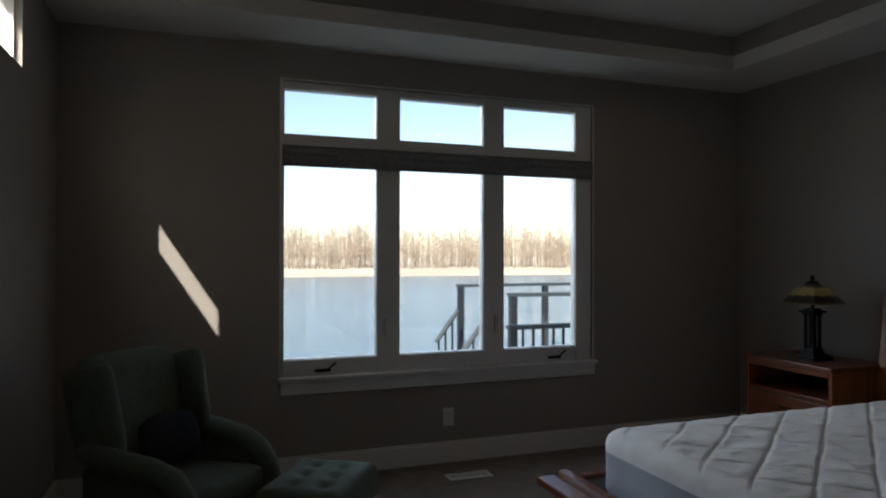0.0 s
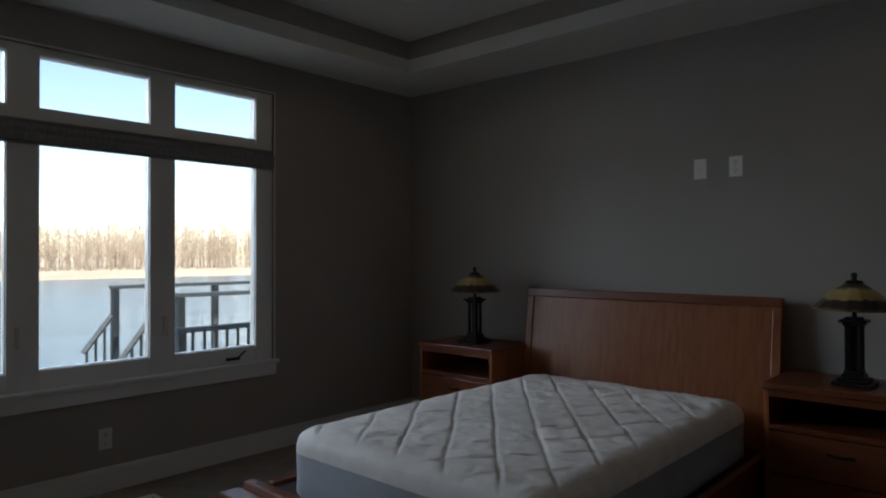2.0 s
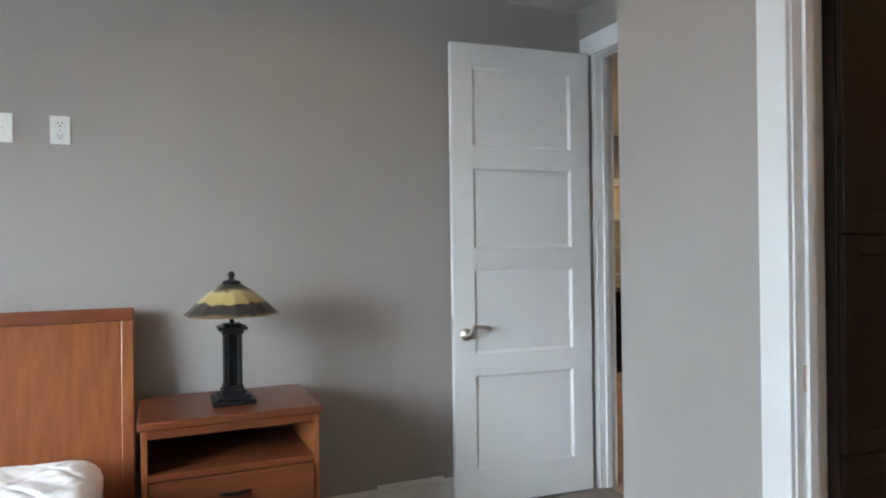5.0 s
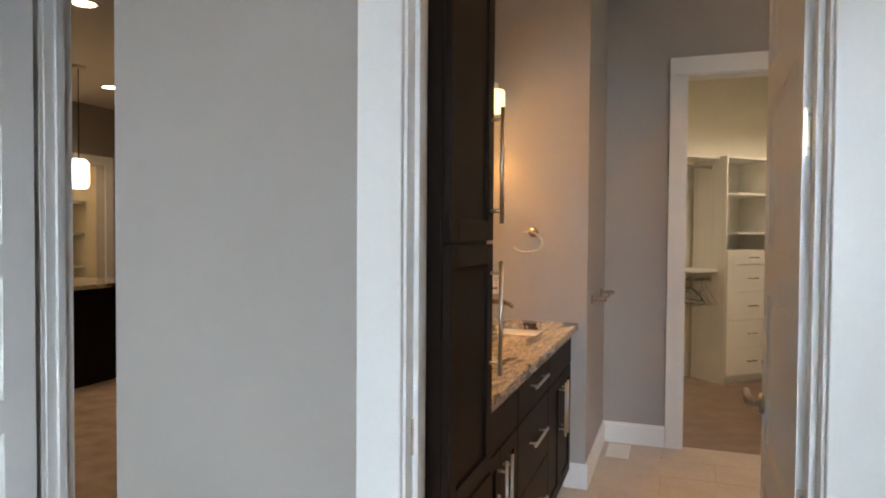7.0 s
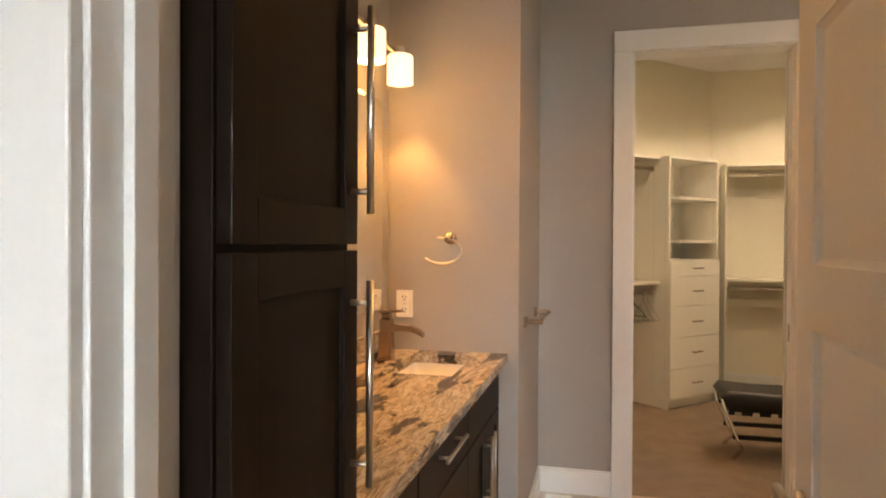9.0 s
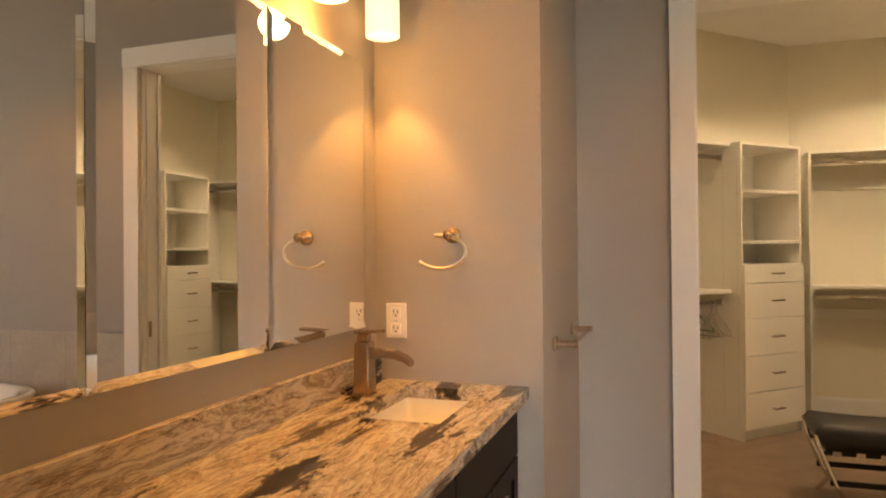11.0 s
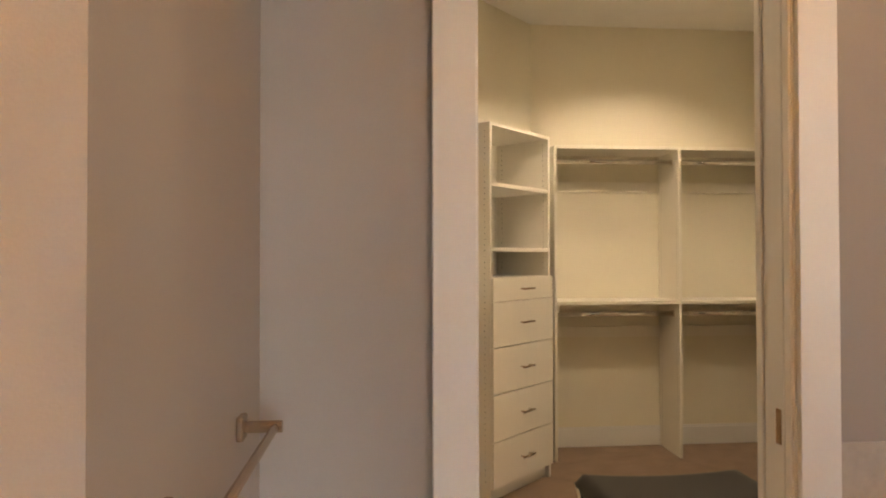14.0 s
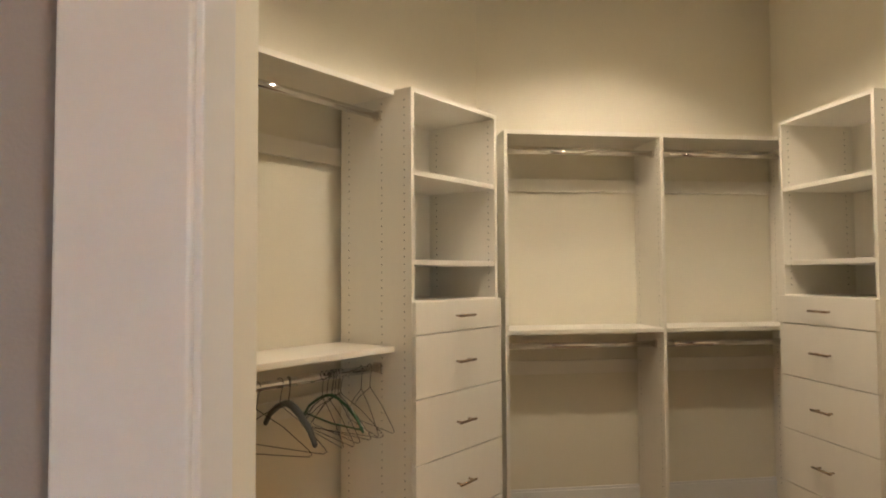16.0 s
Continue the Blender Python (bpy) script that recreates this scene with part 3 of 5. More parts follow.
# ---- bedroom: furniture ----
def bed():
    b = thing("bed", "cherry wood platform bed with a slanted panel headboard", "bed")
    y0, y1 = 0.60, 2.27
    # headboard leans back from the mattress towards the wall
    bm = bmesh.new()
    m = Matrix.Translation((3.80, 0, 0.27)) @ Matrix.Rotation(radians(7), 4, "Y")
    box(bm, (0.0, y0 + 0.05, 0.0), (0.03, y1 - 0.05, 0.80), 0.003, m)
    part("headboard_panel", bm, M["cherry"], b)
    bm = bmesh.new()
    box(bm, (-0.012, y0, 0.80), (0.045, y1, 0.855), 0.006, m)
    part("headboard_cap", bm, M["cherry_flat"], b)
    for a in (y0, y1 - 0.05):
        bm = bmesh.new()
        box(bm, (-0.008, a, -0.06), (0.04, a + 0.05, 0.80), 0.005, m)
        part("headboard_post", bm, M["cherry"], b)
    for y in (0.62, 2.19):
        block("side_rail", (1.72, y, 0.13), (3.80, y + 0.04, 0.31), M["cherry_flat"], b, bevel=0.006)
    block("foot_rail", (1.60, 0.60, 0.17), (1.66, 2.25, 0.33), M["cherry_flat"], b, bevel=0.008)
    block("foot_ledge", (1.50, 0.57, 0.26), (1.60, 2.28, 0.30), M["cherry_flat"], b, bevel=0.008)
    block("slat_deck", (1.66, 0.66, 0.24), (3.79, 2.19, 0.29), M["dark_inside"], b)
    for x, y in ((1.70, 0.70), (1.70, 2.10), (3.6, 0.70), (3.6, 2.10)):
        block("leg", (x - 0.04, y - 0.04, 0), (x + 0.04, y + 0.04, 0.24), M["cherry"], b, bevel=0.004)


bed()


def mattress():
    t = thing("mattress", "bare white quilted mattress with a diamond stitch, pale blue border", "mattress")
    x0, x1, y0, y1, z0, z1 = 1.70, 3.68, 0.70, 2.07, 0.292, 0.585
    # rounded rectangle outline
    r = 0.13

    def outline(inset, n=10):
        pts = []
        for cx, cy, a0 in ((x1 - r, y1 - r, 0), (x0 + r, y1 - r, 90), (x0 + r, y0 + r, 180), (x1 - r, y0 + r, 270)):
            for k in range(n + 1):
                a = radians(a0 + 90 * k / n)
                pts.append((cx + (r - inset) * math.cos(a), cy + (r - inset) * math.sin(a)))
        return pts
    bm = bmesh.new()
    rings = []
    for inset, z in ((0.012, z0), (0.0, z0 + 0.02), (0.003, z0 + 0.10), (0.0, z1 - 0.09)):
        rings.append([bm.verts.new((x, y, z)) for x, y in outline(inset)])
    for a, b in zip(rings, rings[1:]):
        for i in range(len(a)):
            j = (i + 1) % len(a)
            bm.faces.new((a[i], a[j], b[j], b[i]))
    bm.faces.new(rings[0])
    part("border", bm, M["mattress_side"], t, "pale blue knitted side border", True)
    # quilted pillow top: a fine sheet whose seams sink along crossed diagonals
    bm = bmesh.new()
    nx, ny = 230, 160
    grid = []

    def height(x, y):
        d = min(x - x0, x1 - x, y - y0, y1 - y)
        edge = min(1.0, max(0.0, d) / 0.10)
        base = z1 - 0.07 + 0.07 * math.sqrt(max(0.0, 1 - (1 - edge) ** 2))
        wob = 0.02 * noise.noise(Vector((x * 3, y * 3, 0)))
        u, v = (x * 0.8 + y + wob) / 0.245, (x * 0.8 - y + wob) / 0.245
        su, sv = abs(u - round(u)) * 0.245, abs(v - round(v)) * 0.245
        seam = math.exp(-(su / 0.010) ** 2) + math.exp(-(sv / 0.010) ** 2)
        puff = 0.009 * noise.noise(Vector((x * 9, y * 9, 3.1))) + 0.004 * noise.noise(Vector((x * 25, y * 25, 7.7)))
        return base - (0.007 * min(1.3, seam) - puff) * edge
    for i in range(nx + 1):
        row = []
        for j in range(ny + 1):
            x, y = x0 + (x1 - x0) * i / nx, y0 + (y1 - y0) * j / ny
            # pull the corners in to the rounded outline
            for cx, cy, sx, sy in ((x1 - r, y1 - r, 1, 1), (x0 + r, y1 - r, -1, 1), (x0 + r, y0 + r, -1, -1), (x1 - r, y0 + r, 1, -1)):
                dx, dy = (x - cx) * sx, (y - cy) * sy
                if dx > 0 and dy > 0:
                    k = max(dx, dy) / math.hypot(dx, dy)
                    x, y = cx + sx * dx * k, cy + sy * dy * k
            z = height(x0 + (x1 - x0) * i / nx, y0 + (y1 - y0) * j / ny)
            row.append(bm.verts.new((x, y, z)))
        grid.append(row)
    for i in range(nx):
        for j in range(ny):
            bm.faces.new((grid[i][j], grid[i + 1][j], grid[i + 1][j + 1], grid[i][j + 1]))
    rim = [grid[i][0] for i in range(nx)] + [grid[nx][j] for j in range(ny)] + [grid[i][ny] for i in range(nx, 0, -1)] + [grid[0][j] for j in range(ny, 0, -1)]
    low = [bm.verts.new((v.co.x, v.co.y, z1 - 0.10)) for v in rim]
    for i in range(len(rim)):
        j = (i + 1) % len(rim)
        bm.faces.new((rim[i], rim[j], low[j], low[i]))
    part("quilted_top", bm, M["quilt"], t, "white quilted top with diamond seams", True)


mattress()


def nightstand():
    n = thing("nightstand", "cherry wood nightstand with an open shelf over two drawers", "nightstand", pose(3.46, 0.24, 0), "pair of nightstands")
    w, d, h = 0.33, 0.48, 0.725
    for y in (-w, w - 0.022):
        block("side", (0.004, y, 0.0), (d, y + 0.022, h - 0.03), M["cherry"], n, bevel=0.002)
    block("top", (-0.012, -w - 0.012, h - 0.03), (d, w + 0.012, h), M["cherry_flat"], n, bevel=0.006)
    block("front_rail", (0.0, -w + 0.022, h - 0.065), (0.02, w - 0.022, h - 0.032), M["cherry_flat"], n, bevel=0.002)
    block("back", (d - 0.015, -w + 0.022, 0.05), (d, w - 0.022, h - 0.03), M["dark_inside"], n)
    block("shelf", (0.006, -w + 0.022, 0.50), (d - 0.015, w - 0.022, 0.525), M["cherry_flat"], n, bevel=0.002)
    block("plinth", (0.02, -w + 0.022, 0.0), (0.04, w - 0.022, 0.07), M["cherry_flat"], n)
    for z0, z1 in ((0.295, 0.495), (0.078, 0.288)):
        dr = block("drawer", (-0.006, -w + 0.025, z0), (0.40, w - 0.025, z1), M["cherry_flat"], n, bevel=0.003)
        bm = bmesh.new()
        z = (z0 + z1) / 2 + 0.03
        pts = [(-0.006 - 0.022 * math.sin(math.pi * k / 8), -0.055 + 0.11 * k / 8, z) for k in range(9)]
        tube(bm, pts, 0.006, 6)
        part("handle", bm, M["iron"], dr, "dark bow handle", True)
    return n


n1 = nightstand()
n2 = copy_thing(n1, pose(3.46, 2.60, 0))


def table_lamp():
    t = thing("table_lamp", "craftsman table lamp with an amber art glass shade, unlit", "lamp", pose(3.68, 0.222, 0.7255), "pair of bedside lamps")
    bm = bmesh.new()
    for s, z0, z1 in ((0.085, 0.0, 0.018), (0.066, 0.018, 0.034), (0.048, 0.034, 0.055), (0.040, 0.055, 0.072)):
        box(bm, (-s, -s, z0), (s, s, z1), 0.003)
    part("base", bm, M["iron"], t)
    for x in (-0.028, 0.028):
        for y in (-0.028, 0.028):
            block("column", (x - 0.008, y - 0.008, 0.072), (x + 0.008, y + 0.008, 0.29), M["iron"], t, bevel=0.002)
    block("core", (-0.016, -0.016, 0.072), (0.016, 0.016, 0.29), M["iron"], t, bevel=0.002)
    bm = bmesh.new()
    for s, z0, z1 in ((0.044, 0.285, 0.30), (0.058, 0.30, 0.314), (0.036, 0.314, 0.326)):
        box(bm, (-s, -s, z0), (s, s, z1), 0.003)
    rod(bm, (0, 0, 0.326), (0, 0, 0.50), 0.010, 10)
    part("capital", bm, M["iron"], t)
    bm = bmesh.new()
    # eight-sided shade with flared lower border, slightly thick
    lathe(bm, [(0.192, 0.368), (0.178, 0.378), (0.098, 0.452), (0.036, 0.492), (0.030, 0.490), (0.094, 0.446), (0.174, 0.371), (0.188, 0.362), (0.192, 0.368)], 16)
    part("shade", bm, M["art_glass"], t, "amber glass shade with a dark mottled border")
    bm = bmesh.new()
    lathe(bm, [(0.0, 0.488), (0.040, 0.490), (0.034, 0.502), (0.012, 0.508), (0.010, 0.518), (0.016, 0.526), (0.010, 0.540), (0.0, 0.543)], 14)
    part("finial", bm, M["iron"], t, "dark metal finial")
    return t


l1 = table_lamp()
l2 = copy_thing(l1, pose(3.68, 2.59, 0.7255))


def four_panel_door(name, label, width, m, hinge_left=True):
    """Local x runs from the hinge (0) to the latch edge, y is the thickness, z up."""
    d = structure(thing(name, "", "", m), label, "door")
    t, st, H = 0.035, 0.118, 2.415
    rails = [(0.012, 0.20), (0.685, 0.80), (1.235, 1.35), (1.765, 1.88), (2.295, H)]
    for a, b in ((0.0, st), (width - st, width)):
        block("stile", (a, -t / 2, 0.012), (b, t / 2, H), M["trim"], d)
    for z0, z1 in rails:
        block("rail", (st, -t / 2, z0), (width - st, t / 2, z1), M["trim"], d)
    for (_, z0), (z1, _) in zip(rails, rails[1:]):
        bm = bmesh.new()
        rings = []
        for inset, y in ((0.0, t / 2 - 0.0015), (0.003, t / 2 - 0.0045), (0.013, 0.006)):
            rings.append([[(x, s * y, z) for x, z in ((st + inset, z0 + inset), (width - st - inset, z0 + inset), (width - st - inset, z1 - inset), (st + inset, z1 - inset))] for s in (-1, 1)])
        for s in (0, 1):
            vs = [[bm.verts.new(c) for c in r[s]] for r in rings]
            for a, b in zip(vs, vs[1:]):
                for k in range(4):
                    bm.faces.new((a[k], a[(k + 1) % 4], b[(k + 1) % 4], b[k]))
            bm.faces.new(vs[-1])
        part("panel", bm, M["trim"], d)
    for s in (-1, 1):
        bm = bmesh.new()
        x = width - 0.065
        rod(bm, (x, s * t / 2, 0.905), (x, s * (t / 2 + 0.012), 0.905), 0.031, 20)
        rod(bm, (x, s * (t / 2 + 0.01), 0.905), (x, s * (t / 2 + 0.045), 0.905), 0.011, 12)
        tube(bm, [(x, s * (t / 2 + 0.045), 0.905), (x - 0.03, s * (t / 2 + 0.05), 0.947), (x - 0.08, s * (t / 2 + 0.048), 0.944), (x - 0.115, s * (t / 2 + 0.04), 0.938)], 0.010, 10)
        part("lever_handle", bm, M["nickel"], d, "brushed nickel lever handle", True)
    bm = bmesh.new()
    box(bm, (width - 0.001, -0.012, 0.90), (width + 0.0015, 0.012, 0.99), 0.0005)
    part("latch_plate", bm, M["nickel"], d, "nickel latch plate")
    for z in (0.25, 0.92, 1.60, 2.20):
        bm = bmesh.new()
        rod(bm, (-0.006, hinge_side(m) * (t / 2 + 0.004), z - 0.05), (-0.006, hinge_side(m) * (t / 2 + 0.004), z + 0.05), 0.007, 10)
        part("hinge", bm, M["nickel"], d, "nickel butt hinge")
    return d


def hinge_side(m):
    return -1


# bedroom entry door, open against the wall beside the bed
ENTRY = Matrix.Translation((3.862, -1.70, 0)) @ Matrix.Rotation(radians(86.0), 4, "Z")
four_panel_door("door_1", "white four-panel door standing open into the bedroom", 0.81, ENTRY)
BATHDOOR = Matrix.Translation((1.385, -1.32, 0)) @ Matrix.Rotation(radians(-92.0), 4, "Z")
four_panel_door("door_2", "white four-panel door standing open into the bathroom", 0.80, BATHDOOR)
# hinge leaves let into the hinge edge of the bathroom door
for z in (0.20, 0.87, 1.60, 2.28):
    h = thing("hinge_leaf", "bright nickel hinge leaf screwed to the white door edge", "hinge", BATHDOOR @ pose(0, 0, z), "hinge leaves on the door")
    block("leaf", (-0.002, -0.012, -0.045), (0.0005, 0.0165, 0.045), M["nickel"], h, bevel=0.0008)
    for dy, dz in ((0.006, 0.032), (-0.004, 0.0), (0.006, -0.032)):
        bm = bmesh.new()
        rod(bm, (-0.001, dy, dz), (-0.0032, dy, dz), 0.0038, 10)
        part("screw", bm, M["screw"], h)
    bm = bmesh.new()
    rod(bm, (-0.005, -0.0225, -0.045), (-0.005, -0.0225, 0.045), 0.0055, 10)
    part("knuckle", bm, M["chrome"], h)
# strike plate on the latch side
block("plate", (-0.0015, -0.018, -0.04), (0.0005, 0.018, 0.04), M["bronze_nickel"], thing("strike_plate", "dark bronze strike plate on the white door jamb", "strike plate", pose(BX1 - 0.0185, -1.27, 0.95)))


def wall_plate(m, kind):
    w = thing({"outlet": "outlet", "switch": "light_switch", "blank": "cable_plate"}[kind],
              {"outlet": "white duplex power outlet on the painted wall", "switch": "white wall plate with a socket above the bed", "blank": "white blank cable plate above the bed"}[kind],
              {"outlet": "outlet", "switch": "wall plate", "blank": "wall plate"}[kind], m)
    # local: faces -y
    block("plate", (-0.0375, -0.006, -0.06), (0.0375, 0, 0.06), M["plastic"], w, bevel=0.002)
    if kind != "blank":
        for z in (-0.027, 0.027):
            f = block("socket", (-0.017, -0.0085, z - 0.019), (0.017, -0.005, z + 0.019), M["plastic"], w, bevel=0.004)
            blocks("slots", [((-0.009, -0.0092, z - 0.002), (-0.006, -0.0084, z + 0.010)), ((0.006, -0.0092, z - 0.002), (0.009, -0.0084, z + 0.008)), ((-0.003, -0.0092, z - 0.012), (0.003, -0.0084, z - 0.006))], M["hole"], f)
    bm = bmesh.new()
    rod(bm, (0, -0.0055, 0), (0, -0.007, 0), 0.003, 8)
    part("screw", bm, M["screw"], w)
    return w


wall_plate(pose(1.505, NORTH, 0.305, 0, 0, 0), "outlet")
wall_plate(pose(EAST, 1.083, 1.872, 0, 0, -90), "blank")
wall_plate(pose(EAST, 0.875, 1.872, 0, 0, -90), "switch")
wall_plate(pose(2.592, PART_Y, 1.115, 0, 0, 180), "outlet")


def floor_vent(m, material, label, nx=0.15, ny=0.30):
    v = thing("floor_vent", label, "vent", m)
    blocks("frame", [((-nx / 2, -ny / 2, 0), (nx / 2, -ny / 2 + 0.025, 0.006)), ((-nx / 2, ny / 2 - 0.025, 0), (nx / 2, ny / 2, 0.006)),
                     ((-nx / 2, -ny / 2 + 0.025, 0), (-nx / 2 + 0.025, ny / 2 - 0.025, 0.006)), ((nx / 2 - 0.025, -ny / 2 + 0.025, 0), (nx / 2, ny / 2 - 0.025, 0.006))], material, v, bevel=0.001)
    k = 12
    for i in range(k):
        y = -ny / 2 + 0.03 + (ny - 0.06) * (i + 0.5) / k
        block("slat", (-nx / 2 + 0.025, y - 0.005, 0.0), (nx / 2 - 0.025, y + 0.005, 0.004), material, v)


floor_vent(pose(1.53, 3.24, 0, 0, 0, 90), M["plastic"], "pale metal floor register set in the carpet", 0.12, 0.29)
floor_vent(pose(1.965, -4.27, 0.0065, 0, 0, 0), M["plastic"], "white metal floor register in the bathroom tiles", 0.14, 0.27)
# return grille low on the east wall
g = thing("wall_grille", "white return air grille low on the wall beside the door", "grille", pose(EAST, -0.68, 0.14, 0, 0, -90))
blocks("frame", [((-0.18, -0.012, 0), (0.18, 0, 0.02)), ((-0.18, -0.012, -0.14), (0.18, -0.017, -0.12))], M["trim"], g)
for i in range(6):
    block("slat", (-0.17, -0.02, -0.118 + i * 0.02), (0.17, -0.004, -0.112 + i * 0.02), M["trim"], g)


def armchair():
    a = thing("armchair", "sage green upholstered wing armchair with curved arms", "armchair", pose(-0.17, 2.60, 0, 0, 0, 48) @ Matrix.Diagonal((0.88, 0.90, 0.90, 1)))
    # local: faces -y (towards the room)

    def pad(name, sx, sy, sz, m, r=0.06, label="", material=None):
        bm = bmesh.new()
        box(bm, (-sx, -sy, -sz), (sx, sy, sz), 0)
        bmesh.ops.subdivide_edges(bm, edges=bm.edges[:], cuts=5, use_grid_fill=True)
        for v in bm.verts:
            q = Vector((max(-sx + r, min(sx - r, v.co.x)), max(-sy + r, min(sy - r, v.co.y)), max(-sz + r, min(sz - r, v.co.z))))
            d = v.co - q
            if d.length > 1e-6:
                v.co = q + d.normalized() * min(d.length, r)
            v.co = m @ v.co
        return part(name, bm, material or M["green_cloth"], a, label, True)
    pad("seat", 0.28, 0.30, 0.075, pose(0, -0.06, 0.38, -4), 0.06)
    pad("backrest", 0.30, 0.07, 0.36, pose(0, 0.27, 0.70, -12), 0.07)
    for s in (-1, 1):
        # wing flares from the back's edge, arm sweeps down from it
        pad("wing", 0.045, 0.13, 0.22, pose(s * 0.32, 0.20, 0.80, -12, 0, -s * 14), 0.045)
        bm = bmesh.new()
        secs = [(0.24, 0.62, 0.052), (0.12, 0.60, 0.06), (-0.02, 0.585, 0.064), (-0.16, 0.57, 0.062), (-0.27, 0.53, 0.056), (-0.33, 0.46, 0.048), (-0.345, 0.38, 0.042), (-0.33, 0.28, 0.04)]
        tube(bm, [(s * (0.325 + 0.02 * math.sin(i)), y, z) for i, (y, z, _) in enumerate(secs)], 0.06, 14)
        part("arm", bm, M["green_cloth"], a, "", True)
        pad("side_panel", 0.035, 0.28, 0.13, pose(s * 0.325, -0.03, 0.42), 0.034)
    pad("apron", 0.29, 0.28, 0.045, pose(0, -0.04, 0.275), 0.04)
    for x, y in ((-0.25, -0.26), (0.25, -0.26), (-0.24, 0.24), (0.24, 0.24)):
        bm = bmesh.new()
        rod(bm, (x * 1.08, y * 1.08, 0), (x, y, 0.25), 0.014, 10, 0.024)
        part("leg", bm, M["cherry"], a, "tapered wooden leg")
    return a


armchair()


def ottoman():
    o = thing("ottoman", "sage green button-tufted footstool on tapered legs", "ottoman", pose(0.43, 2.30, 0, 0, 0, 58))
    bm = bmesh.new()
    n = 30
    sx, sy = 0.25, 0.20
    buttons = [(-0.125, -0.07), (0.0, -0.07), (0.125, -0.07), (-0.125, 0.07), (0.0, 0.07), (0.125, 0.07)]
    grid = []
    for i in range(n + 1):
        row = []
        for j in range(n + 1):
            x, y = -sx + 2 * sx * i / n, -sy + 2 * sy * j / n
            e = min(1.0, min(sx - abs(x), sy - abs(y)) / 0.06)
            z = 0.36 + 0.065 * math.sqrt(max(0, 1 - (1 - e) ** 2))
            for bx, by in buttons:
                z -= 0.028 * math.exp(-((x - bx) ** 2 + (y - by) ** 2) / 0.0009)
            row.append(bm.verts.new((x, y, z)))
        grid.append(row)
    for i in range(n):
        for j in range(n):
            bm.faces.new((grid[i][j], grid[i + 1][j], grid[i + 1][j + 1], grid[i][j + 1]))
    rim = [grid[i][0] for i in range(n)] + [grid[n][j] for j in range(n)] + [grid[i][n] for i in range(n, 0, -1)] + [grid[0][j] for j in range(n, 0, -1)]
    low = [bm.verts.new((v.co.x * 0.97, v.co.y * 0.97, 0.27)) for v in rim]
    for i in range(len(rim)):
        j = (i + 1) % len(rim)
        bm.faces.new((rim[i], rim[j], low[j], low[i]))
    bm.faces.new(low)
    part("cushion", bm, M["green_cloth"], o, "", True)
    for bx, by in buttons:
        bm = bmesh.new()
        lathe(bm, [(0.0, 0.004), (0.008, 0.002), (0.011, -0.004)], 10, (bx, by, 0.399))
        part("button", bm, M["green_cloth"], o, "", True)
    for x in (-0.19, 0.19):
        for y in (-0.14, 0.14):
            bm = bmesh.new()
            rod(bm, (x * 1.08, y * 1.08, 0), (x, y, 0.27), 0.012, 10, 0.021)
            part("leg", bm, M["cherry"], o, "tapered wooden leg")


ottoman()
p = thing("throw_pillow", "dark navy cushion lying on the armchair seat", "cushion", Matrix.Translation((-0.195, 2.622, 0.555)) @ pose(0, 0, 0, 72, 0, 48))
bm = bmesh.new()
bmesh.ops.create_uvsphere(bm, u_segments=20, v_segments=12, radius=1)
for v in bm.verts:
    v.co = Vector((math.copysign(abs(v.co.x) ** 0.6, v.co.x) * 0.17, math.copysign(abs(v.co.y) ** 0.6, v.co.y) * 0.12, v.co.z * 0.05))
part("cover", bm, M["throw"], p, "", True)


def can_light(x, y, z, power, cone=125, r=0.075, tint=WARM_SOFT):
    c = thing("recessed_light", "round recessed ceiling light with a white trim, lit", "ceiling light", pose(x, y, z), "recessed ceiling lights")
    bm = bmesh.new()
    lathe(bm, [(r - 0.012, -0.003), (r, -0.006), (r + 0.018, -0.004), (r + 0.02, 0.0), (r - 0.012, 0.0), (r - 0.012, -0.003)], 28)
    part("trim_ring", bm, M["trim"], c, "", True)
    bm = bmesh.new()
    lathe(bm, [(0.0, -0.002), (r - 0.013, -0.002), (r - 0.013, -0.0005), (0.0, -0.0005)], 28)
    part("lens", bm, M["can_light"], c, "glowing lens")
    if power:
        lamp("can_lamp", "SPOT", look((x, y, z - 0.02), (x, y, z - 1)), power, tint, cone=cone, radius=0.05, blend=0.35)


for x in (0.55, 2.80):
    for y in (-0.1, 2.38):
        can_light(x, y, TRAY, 0.9, 150)


# ---- bathroom ----
def tile_floor():
    base = structure(block("floor_bath", (BATH_W, BATH_S - 0.05, -0.1), (BATH_E, BATH_N - 0.06, 0.0), M["grout"]), "beige stone-look tiles with thin grout joints", "floor")
    return base


bath_floor = tile_floor()


def bar_pull(name, parent, a, b, out, material, r=0.006, stand=0.032, inset=0.035):
    """A round bar from a to b, held off the face along out by two posts."""
    a, b, out = Vector(a), Vector(b), Vector(out)
    d = (b - a).normalized()
    bm = bmesh.new()
    rod(bm, a + out * stand, b + out * stand, r, 12)
    for p in (a + d * inset, b - d * inset):
        rod(bm, p, p + out * stand, r * 0.8, 10)
    return part(name, bm, material, parent, "brushed metal bar pull", True)


